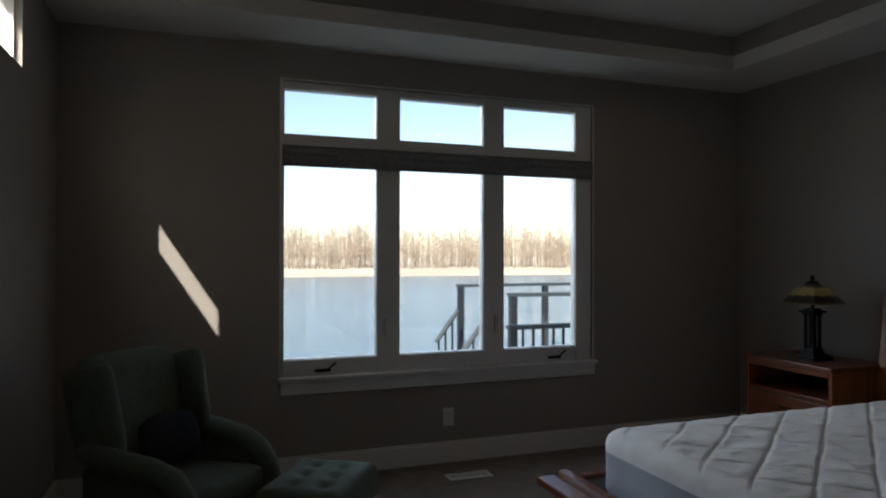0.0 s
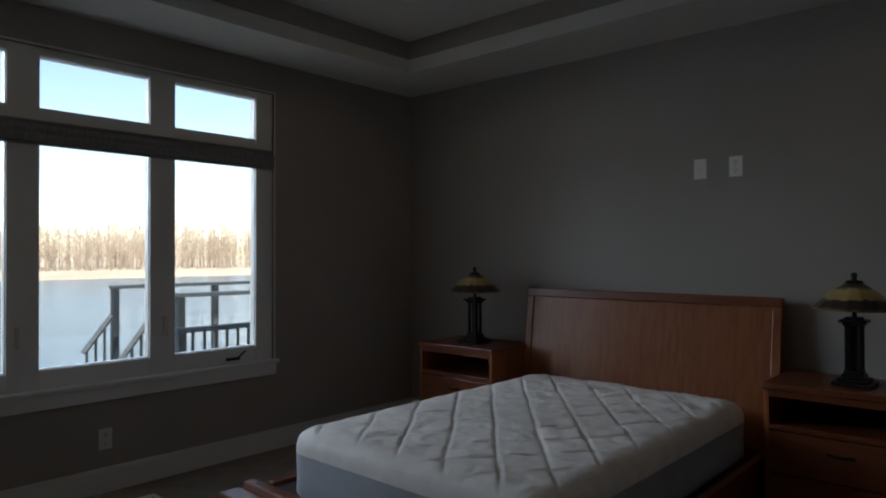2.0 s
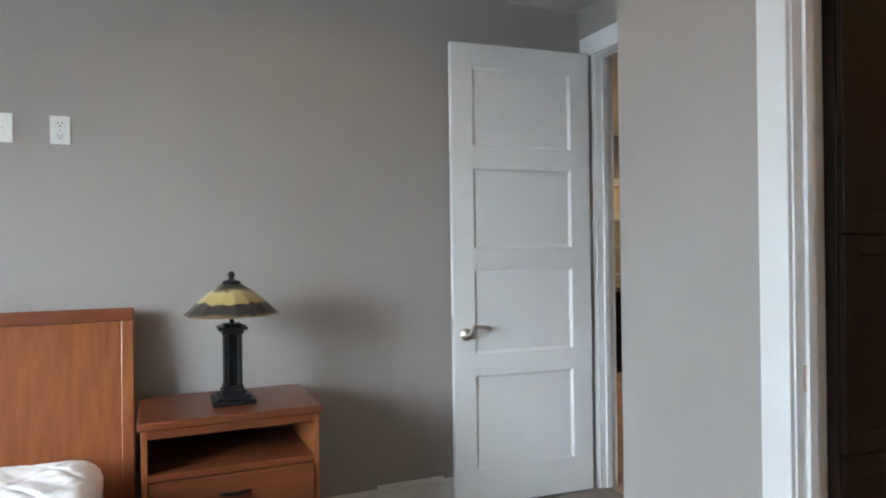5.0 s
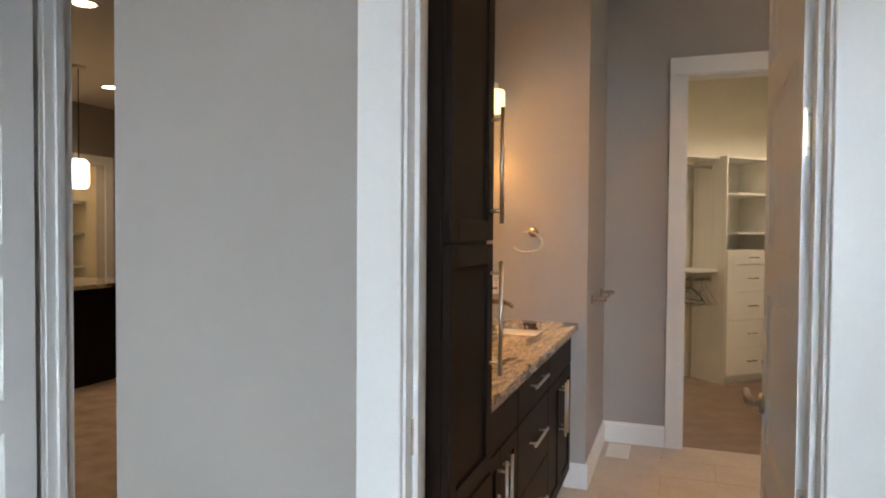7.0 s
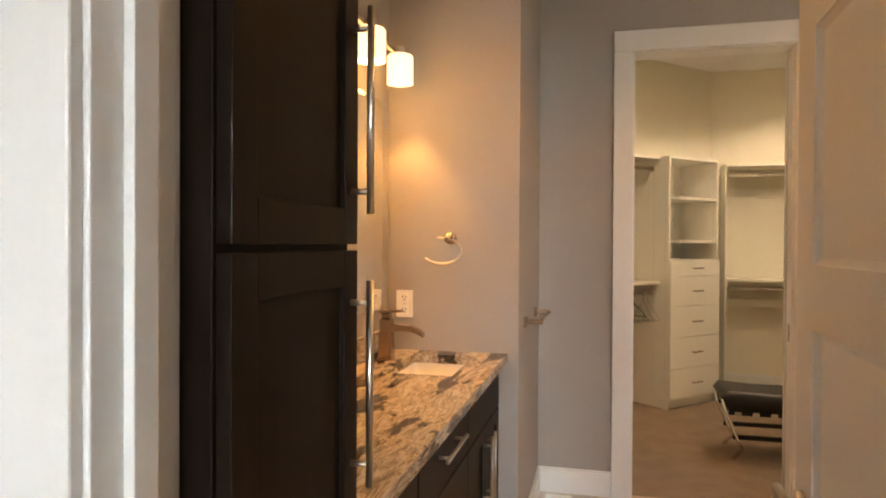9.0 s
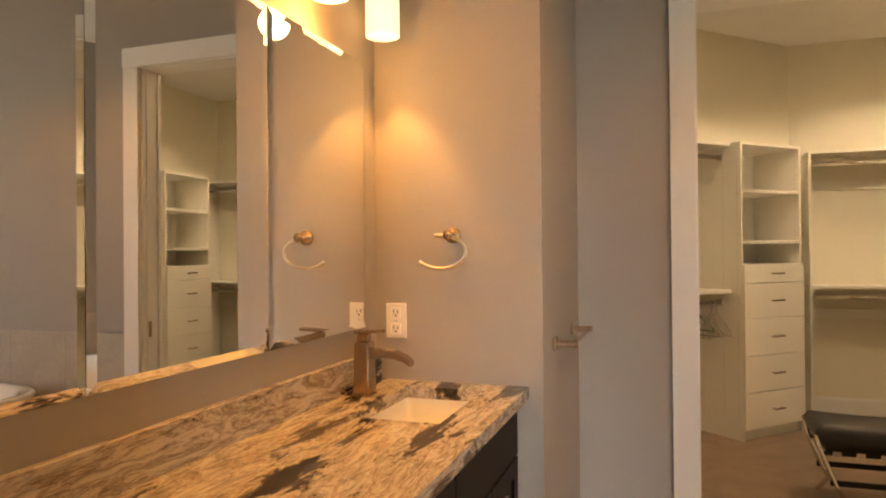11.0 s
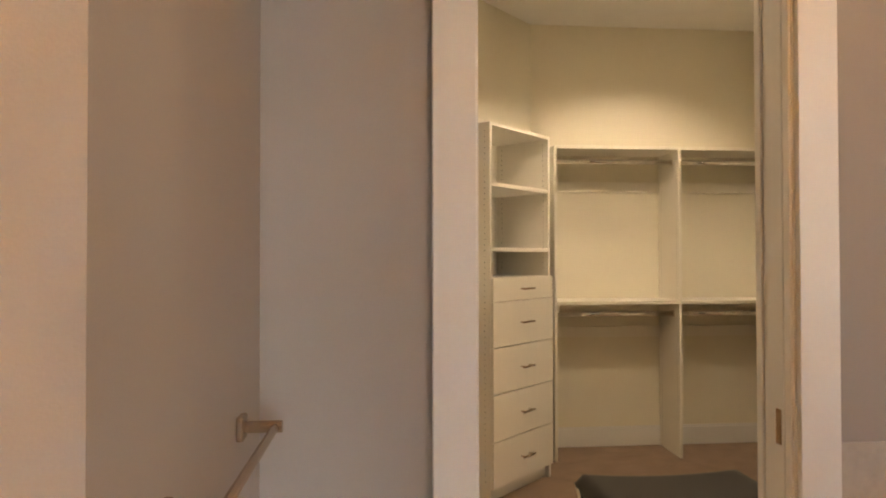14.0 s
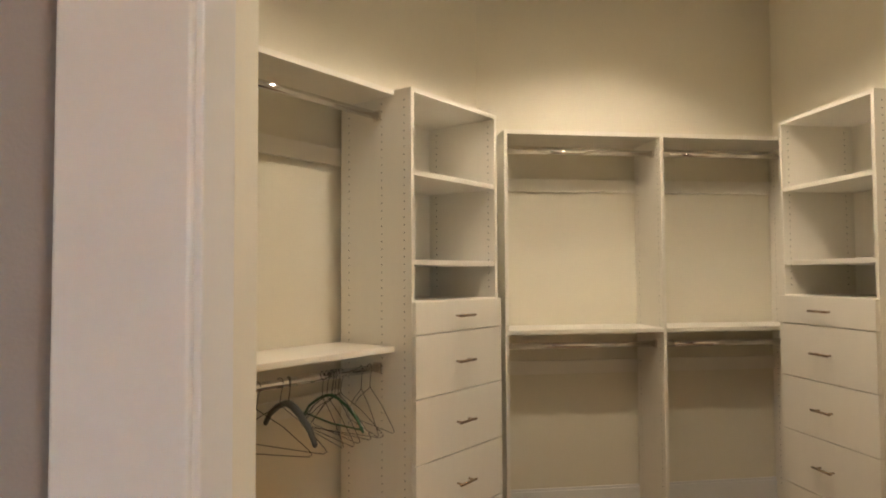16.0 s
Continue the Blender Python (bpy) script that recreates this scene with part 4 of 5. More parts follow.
def shaker(name, parent, x, y0, y1, z0, z1, material, flat=False):
    """A cabinet front that faces -x, with frame and recessed panel."""
    fr = 0.055
    if flat or (z1 - z0) < 0.2:
        return block(name, (x - 0.02, y0, z0), (x, y1, z1), material, parent, bevel=0.002)
    ob = block(name, (x - 0.011, y0 + fr - 0.003, z0 + fr - 0.003), (x - 0.001, y1 - fr + 0.003, z1 - fr + 0.003), material, parent)
    for a, c in ((y0, y0 + fr), (y1 - fr, y1)):
        block("stile", (x - 0.02, a, z0), (x, c, z1), material, ob, bevel=0.0015)
    for a, c in ((z0, z0 + fr), (z1 - fr, z1)):
        block("rail", (x - 0.02, y0 + fr, a), (x, y1 - fr, c), material, ob, bevel=0.0015)
    return ob


def tall_cabinet():
    c = thing("linen_cabinet", "tall espresso-stained linen cabinet beside the bathroom door", "cabinet")
    x, y0, y1 = 2.142, -1.750, -1.362
    block("body", (x, y0, 0.0), (BATH_E, y1, 2.75), M["espresso"], c, bevel=0.002)
    for z0, z1, p0, p1 in ((0.72, 1.372, 1.00, 1.325), (1.382, 2.74, 1.43, 1.755), (0.10, 0.71, 0.40, 0.66)):
        d = shaker("door", c, x, y0 + 0.006, y1 - 0.006, z0, z1, M["espresso"])
        bar_pull("handle", d, (x - 0.02, y0 + 0.035, p0), (x - 0.02, y0 + 0.035, p1), (-1, 0, 0), M["nickel"])


tall_cabinet()


def vanity():
    v = thing("vanity_cabinet", "espresso-stained vanity cabinet with drawers between doors", "cabinet")
    x, y0, y1 = 2.185, PART_Y + 0.004, -1.753
    block("body", (x, y0, 0.10), (BATH_E, y1, 0.735), M["espresso"], v)
    block("face_frame", (x, y0, 0.735), (x + 0.02, y1, 0.874), M["espresso"], v)
    block("toe_kick", (x + 0.07, y0, 0.0), (BATH_E, y1, 0.10), M["espresso"], v)
    ya, yb = -2.88, -2.27
    g = 0.004
    for a, b in ((y0 + 0.02, ya - g), (yb + g, y1 - 0.012)):
        shaker("false_front", v, x, a, b, 0.70, 0.862, M["espresso"], True)
        mid = (a + b) / 2
        for c0, c1, py in ((a, mid - 0.002, mid - 0.035), (mid + 0.002, b, mid + 0.035)):
            d = shaker("door", v, x, c0, c1, 0.11, 0.692, M["espresso"])
            bar_pull("handle", d, (x - 0.02, py, 0.40), (x - 0.02, py, 0.665), (-1, 0, 0), M["nickel"])
    for z0, z1 in ((0.70, 0.862), (0.412, 0.692), (0.11, 0.404)):
        d = shaker("drawer", v, x, ya + g, yb - g, z0, z1, M["espresso"], True)
        z = (z0 + z1) / 2 + 0.02
        bar_pull("handle", d, (x - 0.02, (ya + yb) / 2 - 0.13, z), (x - 0.02, (ya + yb) / 2 + 0.13, z), (-1, 0, 0), M["nickel"])


vanity()
SINKS = ((2.255, 2.515, -3.455, -3.03), (2.255, 2.515, -2.13, -1.80))


def countertop():
    t = thing("countertop", "swirled beige and black granite vanity top with backsplash", "countertop")
    x0, x1, y0, y1, z0, z1 = 2.13, BATH_E - 0.002, PART_Y + 0.002, -1.752, 0.875, 0.912
    bm = bmesh.new()
    ys = [y0, SINKS[0][2], SINKS[0][3], SINKS[1][2], SINKS[1][3], y1]
    for k, (a, b) in enumerate(zip(ys, ys[1:])):
        if k in (1, 3):
            s = SINKS[k // 2]
            box(bm, (x0, a, z0), (s[0], b, z1))
            box(bm, (s[1], a, z0), (x1, b, z1))
        else:
            box(bm, (x0, a, z0), (x1, b, z1))
    bmesh.ops.remove_doubles(bm, verts=bm.verts, dist=0.0001)
    part("slab", bm, M["granite"], t)
    block("backsplash", (x1 - 0.02, y0, z1), (x1, y1, z1 + 0.10), M["granite"], t, bevel=0.002)
    for s in SINKS:
        bm = bmesh.new()
        a = [bm.verts.new((x, y, z0)) for x, y in ((s[0] - 0.006, s[2] - 0.006), (s[1] + 0.006, s[2] - 0.006), (s[1] + 0.006, s[3] + 0.006), (s[0] - 0.006, s[3] + 0.006))]
        b = [bm.verts.new((x, y, z0 - 0.13)) for x, y in ((s[0] + 0.03, s[2] + 0.03), (s[1] - 0.03, s[2] + 0.03), (s[1] - 0.03, s[3] - 0.03), (s[0] + 0.03, s[3] - 0.03))]
        for i in range(4):
            j = (i + 1) % 4
            bm.faces.new((a[i], a[j], b[j], b[i]))
        bm.faces.new(b)
        bmesh.ops.bevel(bm, geom=[e for e in bm.edges if not e.is_boundary], offset=0.02, segments=4, affect="EDGES", profile=0.5)
        bowl = part("basin", bm, M["porcelain"], t, "white undermount basin", True)
        bm = bmesh.new()
        rod(bm, ((s[0] + s[1]) / 2, (s[2] + s[3]) / 2, z0 - 0.132), ((s[0] + s[1]) / 2, (s[2] + s[3]) / 2, z0 - 0.125), 0.022, 20)
        part("drain", bm, M["chrome"], bowl)


countertop()


def faucet(y):
    f = thing("faucet", "warm brushed nickel single-lever faucet on the granite", "faucet", pose(2.585, y, 0.9122), "vanity faucets")
    block("foot", (-0.03, -0.03, 0), (0.03, 0.03, 0.008), M["bronze_nickel"], f, bevel=0.002)
    bm = bmesh.new()
    vs = box(bm, (-0.023, -0.023, 0.008), (0.023, 0.023, 0.165), 0.003)
    for v in bm.verts:
        k = 1 + 0.28 * max(0, (0.05 - v.co.z) / 0.05)
        v.co.x *= k
        v.co.y *= k
    part("body", bm, M["bronze_nickel"], f)
    bm = bmesh.new()
    prof = [(-0.02, 0.128, 0.016), (-0.06, 0.132, 0.013), (-0.10, 0.130, 0.011), (-0.135, 0.118, 0.009), (-0.155, 0.104, 0.008)]
    rings = [[bm.verts.new((x, sy * 0.019, z + sz * h)) for sy, sz in ((-1, -1), (1, -1), (1, 1), (-1, 1))] for x, z, h in prof]
    for a, b in zip(rings, rings[1:]):
        for i in range(4):
            bm.faces.new((a[i], a[(i + 1) % 4], b[(i + 1) % 4], b[i]))
    bm.faces.new(rings[0])
    bm.faces.new(rings[-1])
    part("spout", bm, M["bronze_nickel"], f, "flat arched spout")
    bm = bmesh.new()
    box(bm, (-0.017, -0.017, 0.167), (0.017, 0.017, 0.188), 0.003)
    box(bm, (-0.075, -0.016, 0.190), (0.018, 0.016, 0.199), 0.003, pose(0, 0, 0, 0, 3, 0))
    part("lever", bm, M["bronze_nickel"], f, "flat lever on top")


faucet(-3.285)
faucet(-1.965)



def mirror():
    """Three panels side by side, each with a wide bevel that tilts away to its edges."""
    t = thing("mirror", "large frameless wall mirror above the vanity", "mirror")
    x, z0, z1, b = BATH_E - 0.008, 1.10, 1.985, 0.020
    ys = (-3.466, -2.895, -2.330, -1.765)
    for y0, y1 in zip(ys, ys[1:]):
        y0, y1 = y0 + 0.001, y1 - 0.001
        block("silvering", (x, y0 + b, z0 + b), (x + 0.006, y1 - b, z1 - b), M["mirror"], t)
        bm = bmesh.new()
        inner = [bm.verts.new((x, y, z)) for y, z in ((y0 + b, z0 + b), (y1 - b, z0 + b), (y1 - b, z1 - b), (y0 + b, z1 - b))]
        outer = [bm.verts.new((x + 0.0035, y, z)) for y, z in ((y0, z0), (y1, z0), (y1, z1), (y0, z1))]
        back = [bm.verts.new((x + 0.006, v.co.y, v.co.z)) for v in outer]
        for k in range(4):
            n = (k + 1) % 4
            bm.faces.new((inner[k], inner[n], outer[n], outer[k]))
            bm.faces.new((outer[k], outer[n], back[n], back[k]))
        part("bevelled_edge", bm, M["mirror"], t, "polished bevelled edge")


mirror()


def vanity_light():
    v = thing("vanity_light", "brushed nickel bar light with frosted glass cylinder shades, lit", "wall light")
    x, z = 2.575, 2.175
    block("backplate", (BATH_E - 0.02, -3.22, z - 0.02), (BATH_E, -2.86, z + 0.07), M["nickel"], v, bevel=0.004)
    block("bar", (x + 0.02, -3.46, z + 0.012), (x + 0.04, -2.62, z + 0.030), M["nickel"], v, bevel=0.003)
    for y in (-3.15, -2.93):
        block("arm", (x + 0.035, y - 0.008, z + 0.012), (BATH_E - 0.015, y + 0.008, z + 0.030), M["nickel"], v, bevel=0.002)
    for y in (-3.42, -3.06, -2.70):
        bm = bmesh.new()
        rod(bm, (x, y, z - 0.02), (x, y, z + 0.035), 0.02, 14)
        part("socket", bm, M["nickel"], v)
        bm = bmesh.new()
        lathe(bm, [(0.053, -0.122), (0.055, -0.122), (0.055, -0.008), (0.048, 0.0), (0.02, 0.004), (0.02, 0.0), (0.046, -0.004), (0.051, -0.010), (0.051, -0.122), (0.053, -0.122)], 28, (x, y, z))
        sh = part("shade", bm, M["frost_dim"], v, "frosted glass cylinder", True)
        bm = bmesh.new()
        lathe(bm, [(0.0, -0.095), (0.022, -0.088), (0.030, -0.07), (0.026, -0.045), (0.016, -0.02), (0.0, -0.02)], 20, (x, y, z))
        part("bulb", bm, M["frost"], sh, "glowing bulb", True)
        lamp("vanity_lamp", "SPOT", look((x - 0.02, y, z - 0.112), (x - 0.02, y, 0)), 1.5 if y < -3.3 else 1.0, WARM, cone=66, radius=0.025, blend=0.3)
        if y > -3.3:
            lamp("vanity_bulb", "POINT", pose(x, y, z - 0.175), 0.32, WARM, radius=0.045)


vanity_light()


def towel_ring():
    t = thing("towel_ring", "polished nickel open towel ring on the wall", "towel ring", pose(2.383, PART_Y, 1.405, 0, 0, 180))
    bm = bmesh.new()
    rod(bm, (0, 0, 0), (0, -0.012, 0), 0.026, 20)
    rod(bm, (0, -0.01, 0), (0, -0.055, 0), 0.012, 14)
    rod(bm, (0, -0.05, 0), (0, -0.066, 0), 0.016, 14)
    part("post", bm, M["bronze_nickel"], t, "", True)
    bm = bmesh.new()
    # open ring: a straight lead-in on top, then an arc that stops short
    pts = [(-0.048, -0.058, 0.0)]
    for k in range(22):
        a = radians(90 - 236 * k / 21)
        pts.append((-0.028 + 0.088 * math.cos(a), -0.058, -0.055 + 0.055 * math.sin(a)))
    tube(bm, pts, 0.0058, 10)
    part("ring", bm, M["nickel"], t, "", True)


towel_ring()


def towel_bar():
    t = thing("towel_bar", "short brushed nickel towel bar on the wing wall", "towel bar", pose(PART_X, -4.0, 1.027))
    for y in (-0.235, 0.235):
        bm = bmesh.new()
        box(bm, (-0.014, y - 0.024, -0.024), (0, y + 0.024, 0.024), 0.004)
        rod(bm, (-0.012, y, 0), (-0.085, y, 0), 0.012, 14)
        part("post", bm, M["bronze_nickel"], t)
    bm = bmesh.new()
    rod(bm, (-0.072, -0.235, 0), (-0.072, 0.235, 0), 0.008, 14)
    part("bar", bm, M["bronze_nickel"], t)


towel_bar()


# tub corner, seen in the mirror
def bathtub():
    t = thing("bathtub", "white built-in soaking tub in the tiled corner", "bathtub", pose(-0.60, -3.96, 0, 0, 0, 90))
    bm = bmesh.new()
    n = 36

    def ring(rx, ry, z, p=3.2):
        out = []
        for i in range(n):
            a = 2 * math.pi * i / n
            c, s = math.cos(a), math.sin(a)
            out.append(bm.verts.new((rx * math.copysign(abs(c) ** (2 / p), c), ry * math.copysign(abs(s) ** (2 / p), s), z)))
        return out
    rs = [ring(0.42, 0.83, 0.0), ring(0.44, 0.86, 0.3), ring(0.47, 0.90, 0.56), ring(0.475, 0.905, 0.58), ring(0.46, 0.89, 0.59), ring(0.40, 0.82, 0.58), ring(0.36, 0.76, 0.35), ring(0.30, 0.66, 0.16)]
    for a, b in zip(rs, rs[1:]):
        for i in range(n):
            bm.faces.new((a[i], a[(i + 1) % n], b[(i + 1) % n], b[i]))
    bm.faces.new(rs[0])
    bm.faces.new(rs[-1])
    part("shell", bm, M["porcelain"], t, "", True)
    f = thing("tub_filler", "slim chrome floor-standing tub filler", "faucet", pose(0.44, -3.74, 0))
    bm = bmesh.new()
    rod(bm, (0, 0, 0), (0, 0, 0.012), 0.05, 20)
    tube(bm, [(0, 0, 0.01), (0, 0, 0.6), (0, 0, 0.95), (-0.03, 0, 1.0), (-0.12, 0, 1.02), (-0.2, 0, 0.99)], 0.016, 12)
    part("pipe", bm, M["nickel"], f, "", True)


bathtub()

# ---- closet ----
# flat dark hexagons on the panel's face paint the shade of each peg hole
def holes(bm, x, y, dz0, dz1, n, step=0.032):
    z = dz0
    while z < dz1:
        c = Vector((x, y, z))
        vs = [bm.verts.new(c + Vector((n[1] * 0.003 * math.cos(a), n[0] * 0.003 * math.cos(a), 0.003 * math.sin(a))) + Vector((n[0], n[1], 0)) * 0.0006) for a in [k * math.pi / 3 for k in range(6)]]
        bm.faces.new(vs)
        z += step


def drawer_tower(m, width, mirrored=False):
    t = thing("drawer_tower", "white closet tower with open shelves over five drawers", "closet tower", m, "closet towers")
    H, D, T = 2.12, 0.40, 0.019
    for x in (0, width - T):
        block("side", (x, 0, 0), (x + T, D, H), M["melamine"], t, bevel=0.001)
    block("top", (T, 0, H - T), (width - T, D - 0.006, H), M["melamine"], t)
    block("back", (T, D - 0.006, 0.08), (width - T, D, H), M["melamine"], t)
    for z in (1.785, 1.420):
        block("shelf", (T, 0.004, z - 0.022), (width - T, D - 0.006, z), M["melamine"], t, bevel=0.001)
    block("fixed_shelf", (T, 0, 1.228), (width - T, D - 0.006, 1.25), M["melamine"], t, bevel=0.001)
    block("plinth", (T, 0.03, 0), (width - T, 0.046, 0.08), M["melamine"], t)
    for z0, z1 in ((1.117, 1.247), (0.862, 1.113), (0.602, 0.858), (0.342, 0.598), (0.085, 0.338)):
        d = block("drawer", (0.002, -0.02, z0), (width - 0.002, -0.001, z1), M["melamine"], t, bevel=0.0015)
        z = (z0 + z1) / 2
        bar_pull("handle", d, (width / 2 - 0.06, -0.02, z), (width / 2 + 0.06, -0.02, z), (0, -1, 0), M["bronze_nickel"], 0.0055, 0.03, 0.018)
    bm = bmesh.new()
    for y in (0.037, D - 0.05):
        holes(bm, T, y, 1.30, 2.08, (1, 0))
        holes(bm, width - T, y, 1.30, 2.08, (-1, 0))
    for y in (0.037, 0.16, D - 0.05):
        holes(bm, 0, y, 0.12, 2.08, (-1, 0))
        holes(bm, width, y, 0.12, 2.08, (1, 0))
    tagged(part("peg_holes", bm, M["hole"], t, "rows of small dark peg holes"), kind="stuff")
    return t


drawer_tower(DIAG, 0.64)
drawer_tower(pose(-0.69, -6.96, 0, 0, 0, 90), 0.62)


def hanging_unit(m, width, depth, label, left=True, right=True, floor_sides=True):
    """Double-hang section: local x to the viewer's right, y back, z up."""
    h = thing("hanging_unit", label, "closet unit", m, "closet hanging units")
    H, T = 2.12, 0.019
    if left:
        block("side", (0, 0, 0), (T, depth, H), M["melamine"], h, bevel=0.001)
    if right:
        block("side", (width - T, 0, 0), (width, depth, H), M["melamine"], h, bevel=0.001)
    a, b = (T if left else 0.0), (width - T if right else width)
    block("top_shelf", (a, 0, H - 0.022), (b, depth - 0.001, H), M["melamine"], h, bevel=0.001)
    block("middle_shelf", (a, 0, 1.045), (b, depth - 0.001, 1.068), M["melamine"], h, bevel=0.001)
    for z in (1.835, 0.79):
        block("cleat", (a, depth - 0.018, z), (b, depth - 0.001, z + 0.075), M["melamine"], h, bevel=0.001)
    for z in (2.025, 0.975):
        bm = bmesh.new()
        vs = rod(bm, (a + 0.001, depth * 0.28, z), (b - 0.001, depth * 0.28, z), 0.013, 14)
        for v in bm.verts:
            v.co.z = z + (v.co.z - z) * 1.25
        part("rod", bm, M["chrome"], h, "polished chrome hanging rod", True)
        for x, s in ((a, 1), (b, -1)):
            block("rod_socket", (x, depth * 0.28 - 0.019, z - 0.022), (x + s * 0.008, depth * 0.28 + 0.019, z + 0.022), M["nickel"], h, "metal rod end socket", 0.002)
    bm = bmesh.new()
    for y in (0.037, depth - 0.05):
        if left:
            holes(bm, T, y, 0.12, 2.08, (1, 0))
        if right:
            holes(bm, width - T, y, 0.12, 2.08, (-1, 0))
    if len(bm.verts):
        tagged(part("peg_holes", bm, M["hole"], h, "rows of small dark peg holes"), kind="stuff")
    else:
        bm.free()
    return h


BACK_Y = -7.277
# back wall: facing north, the viewer's right is west
hanging_unit(pose(0.655, BACK_Y, 0, 0, 0, 180), 0.885, 0.335, "white melamine double hanging section with chrome rods on the back wall")
hanging_unit(pose(-0.2305, BACK_Y, 0, 0, 0, 180), 0.86, 0.335, "white melamine double hanging section next to the corner tower", left=False)
side_unit = DIAG @ pose(-1.00, 0.09, 0)
hanging_unit(side_unit, 0.999, 0.325, "white melamine double hanging section with hangers on the lower rod", right=False)

ROD = side_unit @ Vector((0, 0.325 * 0.28, 0.975 + 0.0165))


def hanger(s, kind, turn=0.0, tilt=0.0):
    """A hanger on the lower rod, s metres along it; local y is the hanger's span."""
    m = side_unit @ Matrix.Translation((s, 0.325 * 0.28, 0.9915)) @ Matrix.Rotation(radians(turn), 4, "Z") @ Matrix.Rotation(radians(tilt), 4, "X")
    if kind == "wire":
        h = thing("wire_hanger", "thin dark wire hanger on the lower closet rod", "hanger", m, "hangers on the rod")
        bm = bmesh.new()
        hook = [(0, 0.016 * math.cos(radians(a)), 0.0025 + 0.018 * math.sin(radians(a)) - 0.016) for a in range(-20, 200, 20)]
        tube(bm, [(0, 0.016, -0.024)] + hook[1:] + [], 0.0013, 5)
        tube(bm, [(0, -0.016, -0.02), (0, -0.006, -0.045), (0, 0, -0.085), (0, 0.0, -0.09)], 0.0013, 5)
        part("hook", bm, M["wire"], h)
        bm = bmesh.new()
        tube(bm, [(0, 0, -0.09), (0, 0.10, -0.145), (0, 0.19, -0.215), (0, 0.205, -0.232), (0, 0.19, -0.24), (0, 0, -0.24), (0, -0.19, -0.24), (0, -0.205, -0.232), (0, -0.19, -0.215), (0, -0.10, -0.145), (0, 0, -0.09)], 0.0014, 5)
        part("body", bm, M["wire"], h)
    else:
        material = M["green_plastic"] if kind == "green" else M["grey_plastic"]
        h = thing("plastic_hanger", {"green": "green plastic coat hanger on the lower closet rod", "grey": "broad dark grey plastic coat hanger on the lower rod"}[kind], "hanger", m, "hangers on the rod")
        bm = bmesh.new()
        tube(bm, [(0, 0.016 * math.cos(radians(a)), 0.0025 + 0.018 * math.sin(radians(a)) - 0.016) for a in range(-20, 200, 20)] + [(0, -0.010, -0.04), (0, 0, -0.075), (0, 0, -0.095)], 0.0018, 6)
        part("hook", bm, M["wire"], h, "metal hook")
        bm = bmesh.new()
        prof = [(-0.21, -0.195), (-0.17, -0.155), (-0.10, -0.118), (-0.04, -0.098), (0, -0.092), (0.04, -0.098), (0.10, -0.118), (0.17, -0.155), (0.21, -0.195)]
        rings = []
        for y, z in prof:
            w = 0.010 + 0.006 * (1 - abs(y) / 0.21) if kind == "grey" else 0.006
            hh = 0.012 if kind == "grey" else 0.006
            rings.append([bm.verts.new((w * math.cos(a), y, z + hh * math.sin(a))) for a in [k * math.pi / 4 for k in range(8)]])
        for a, b in zip(rings, rings[1:]):
            for i in range(8):
                bm.faces.new((a[i], a[(i + 1) % 8], b[(i + 1) % 8], b[i]))
        bm.faces.new(rings[0])
        bm.faces.new(rings[-1])
        if kind == "green":
            tube(bm, [(0, -0.20, -0.19), (0, 0, -0.20), (0, 0.20, -0.19)], 0.004, 6)
        part("shoulder_bar", bm, material, h, "", True)


for s, kind, turn, tilt in ((0.30, "wire", 24, 0), (0.44, "grey", -16, 0), (0.40, "wire", 10, 0), (0.60, "wire", -22, 0), (0.625, "wire", -14, 2), (0.65, "green", -12, 0), (0.665, "wire", -18, 0), (0.68, "wire", -10, -2),
                            (0.695, "wire", 6, 0), (0.81, "wire", -28, 0), (0.86, "wire", -20, 0)):
    hanger(s + 0.09, kind, turn, tilt)


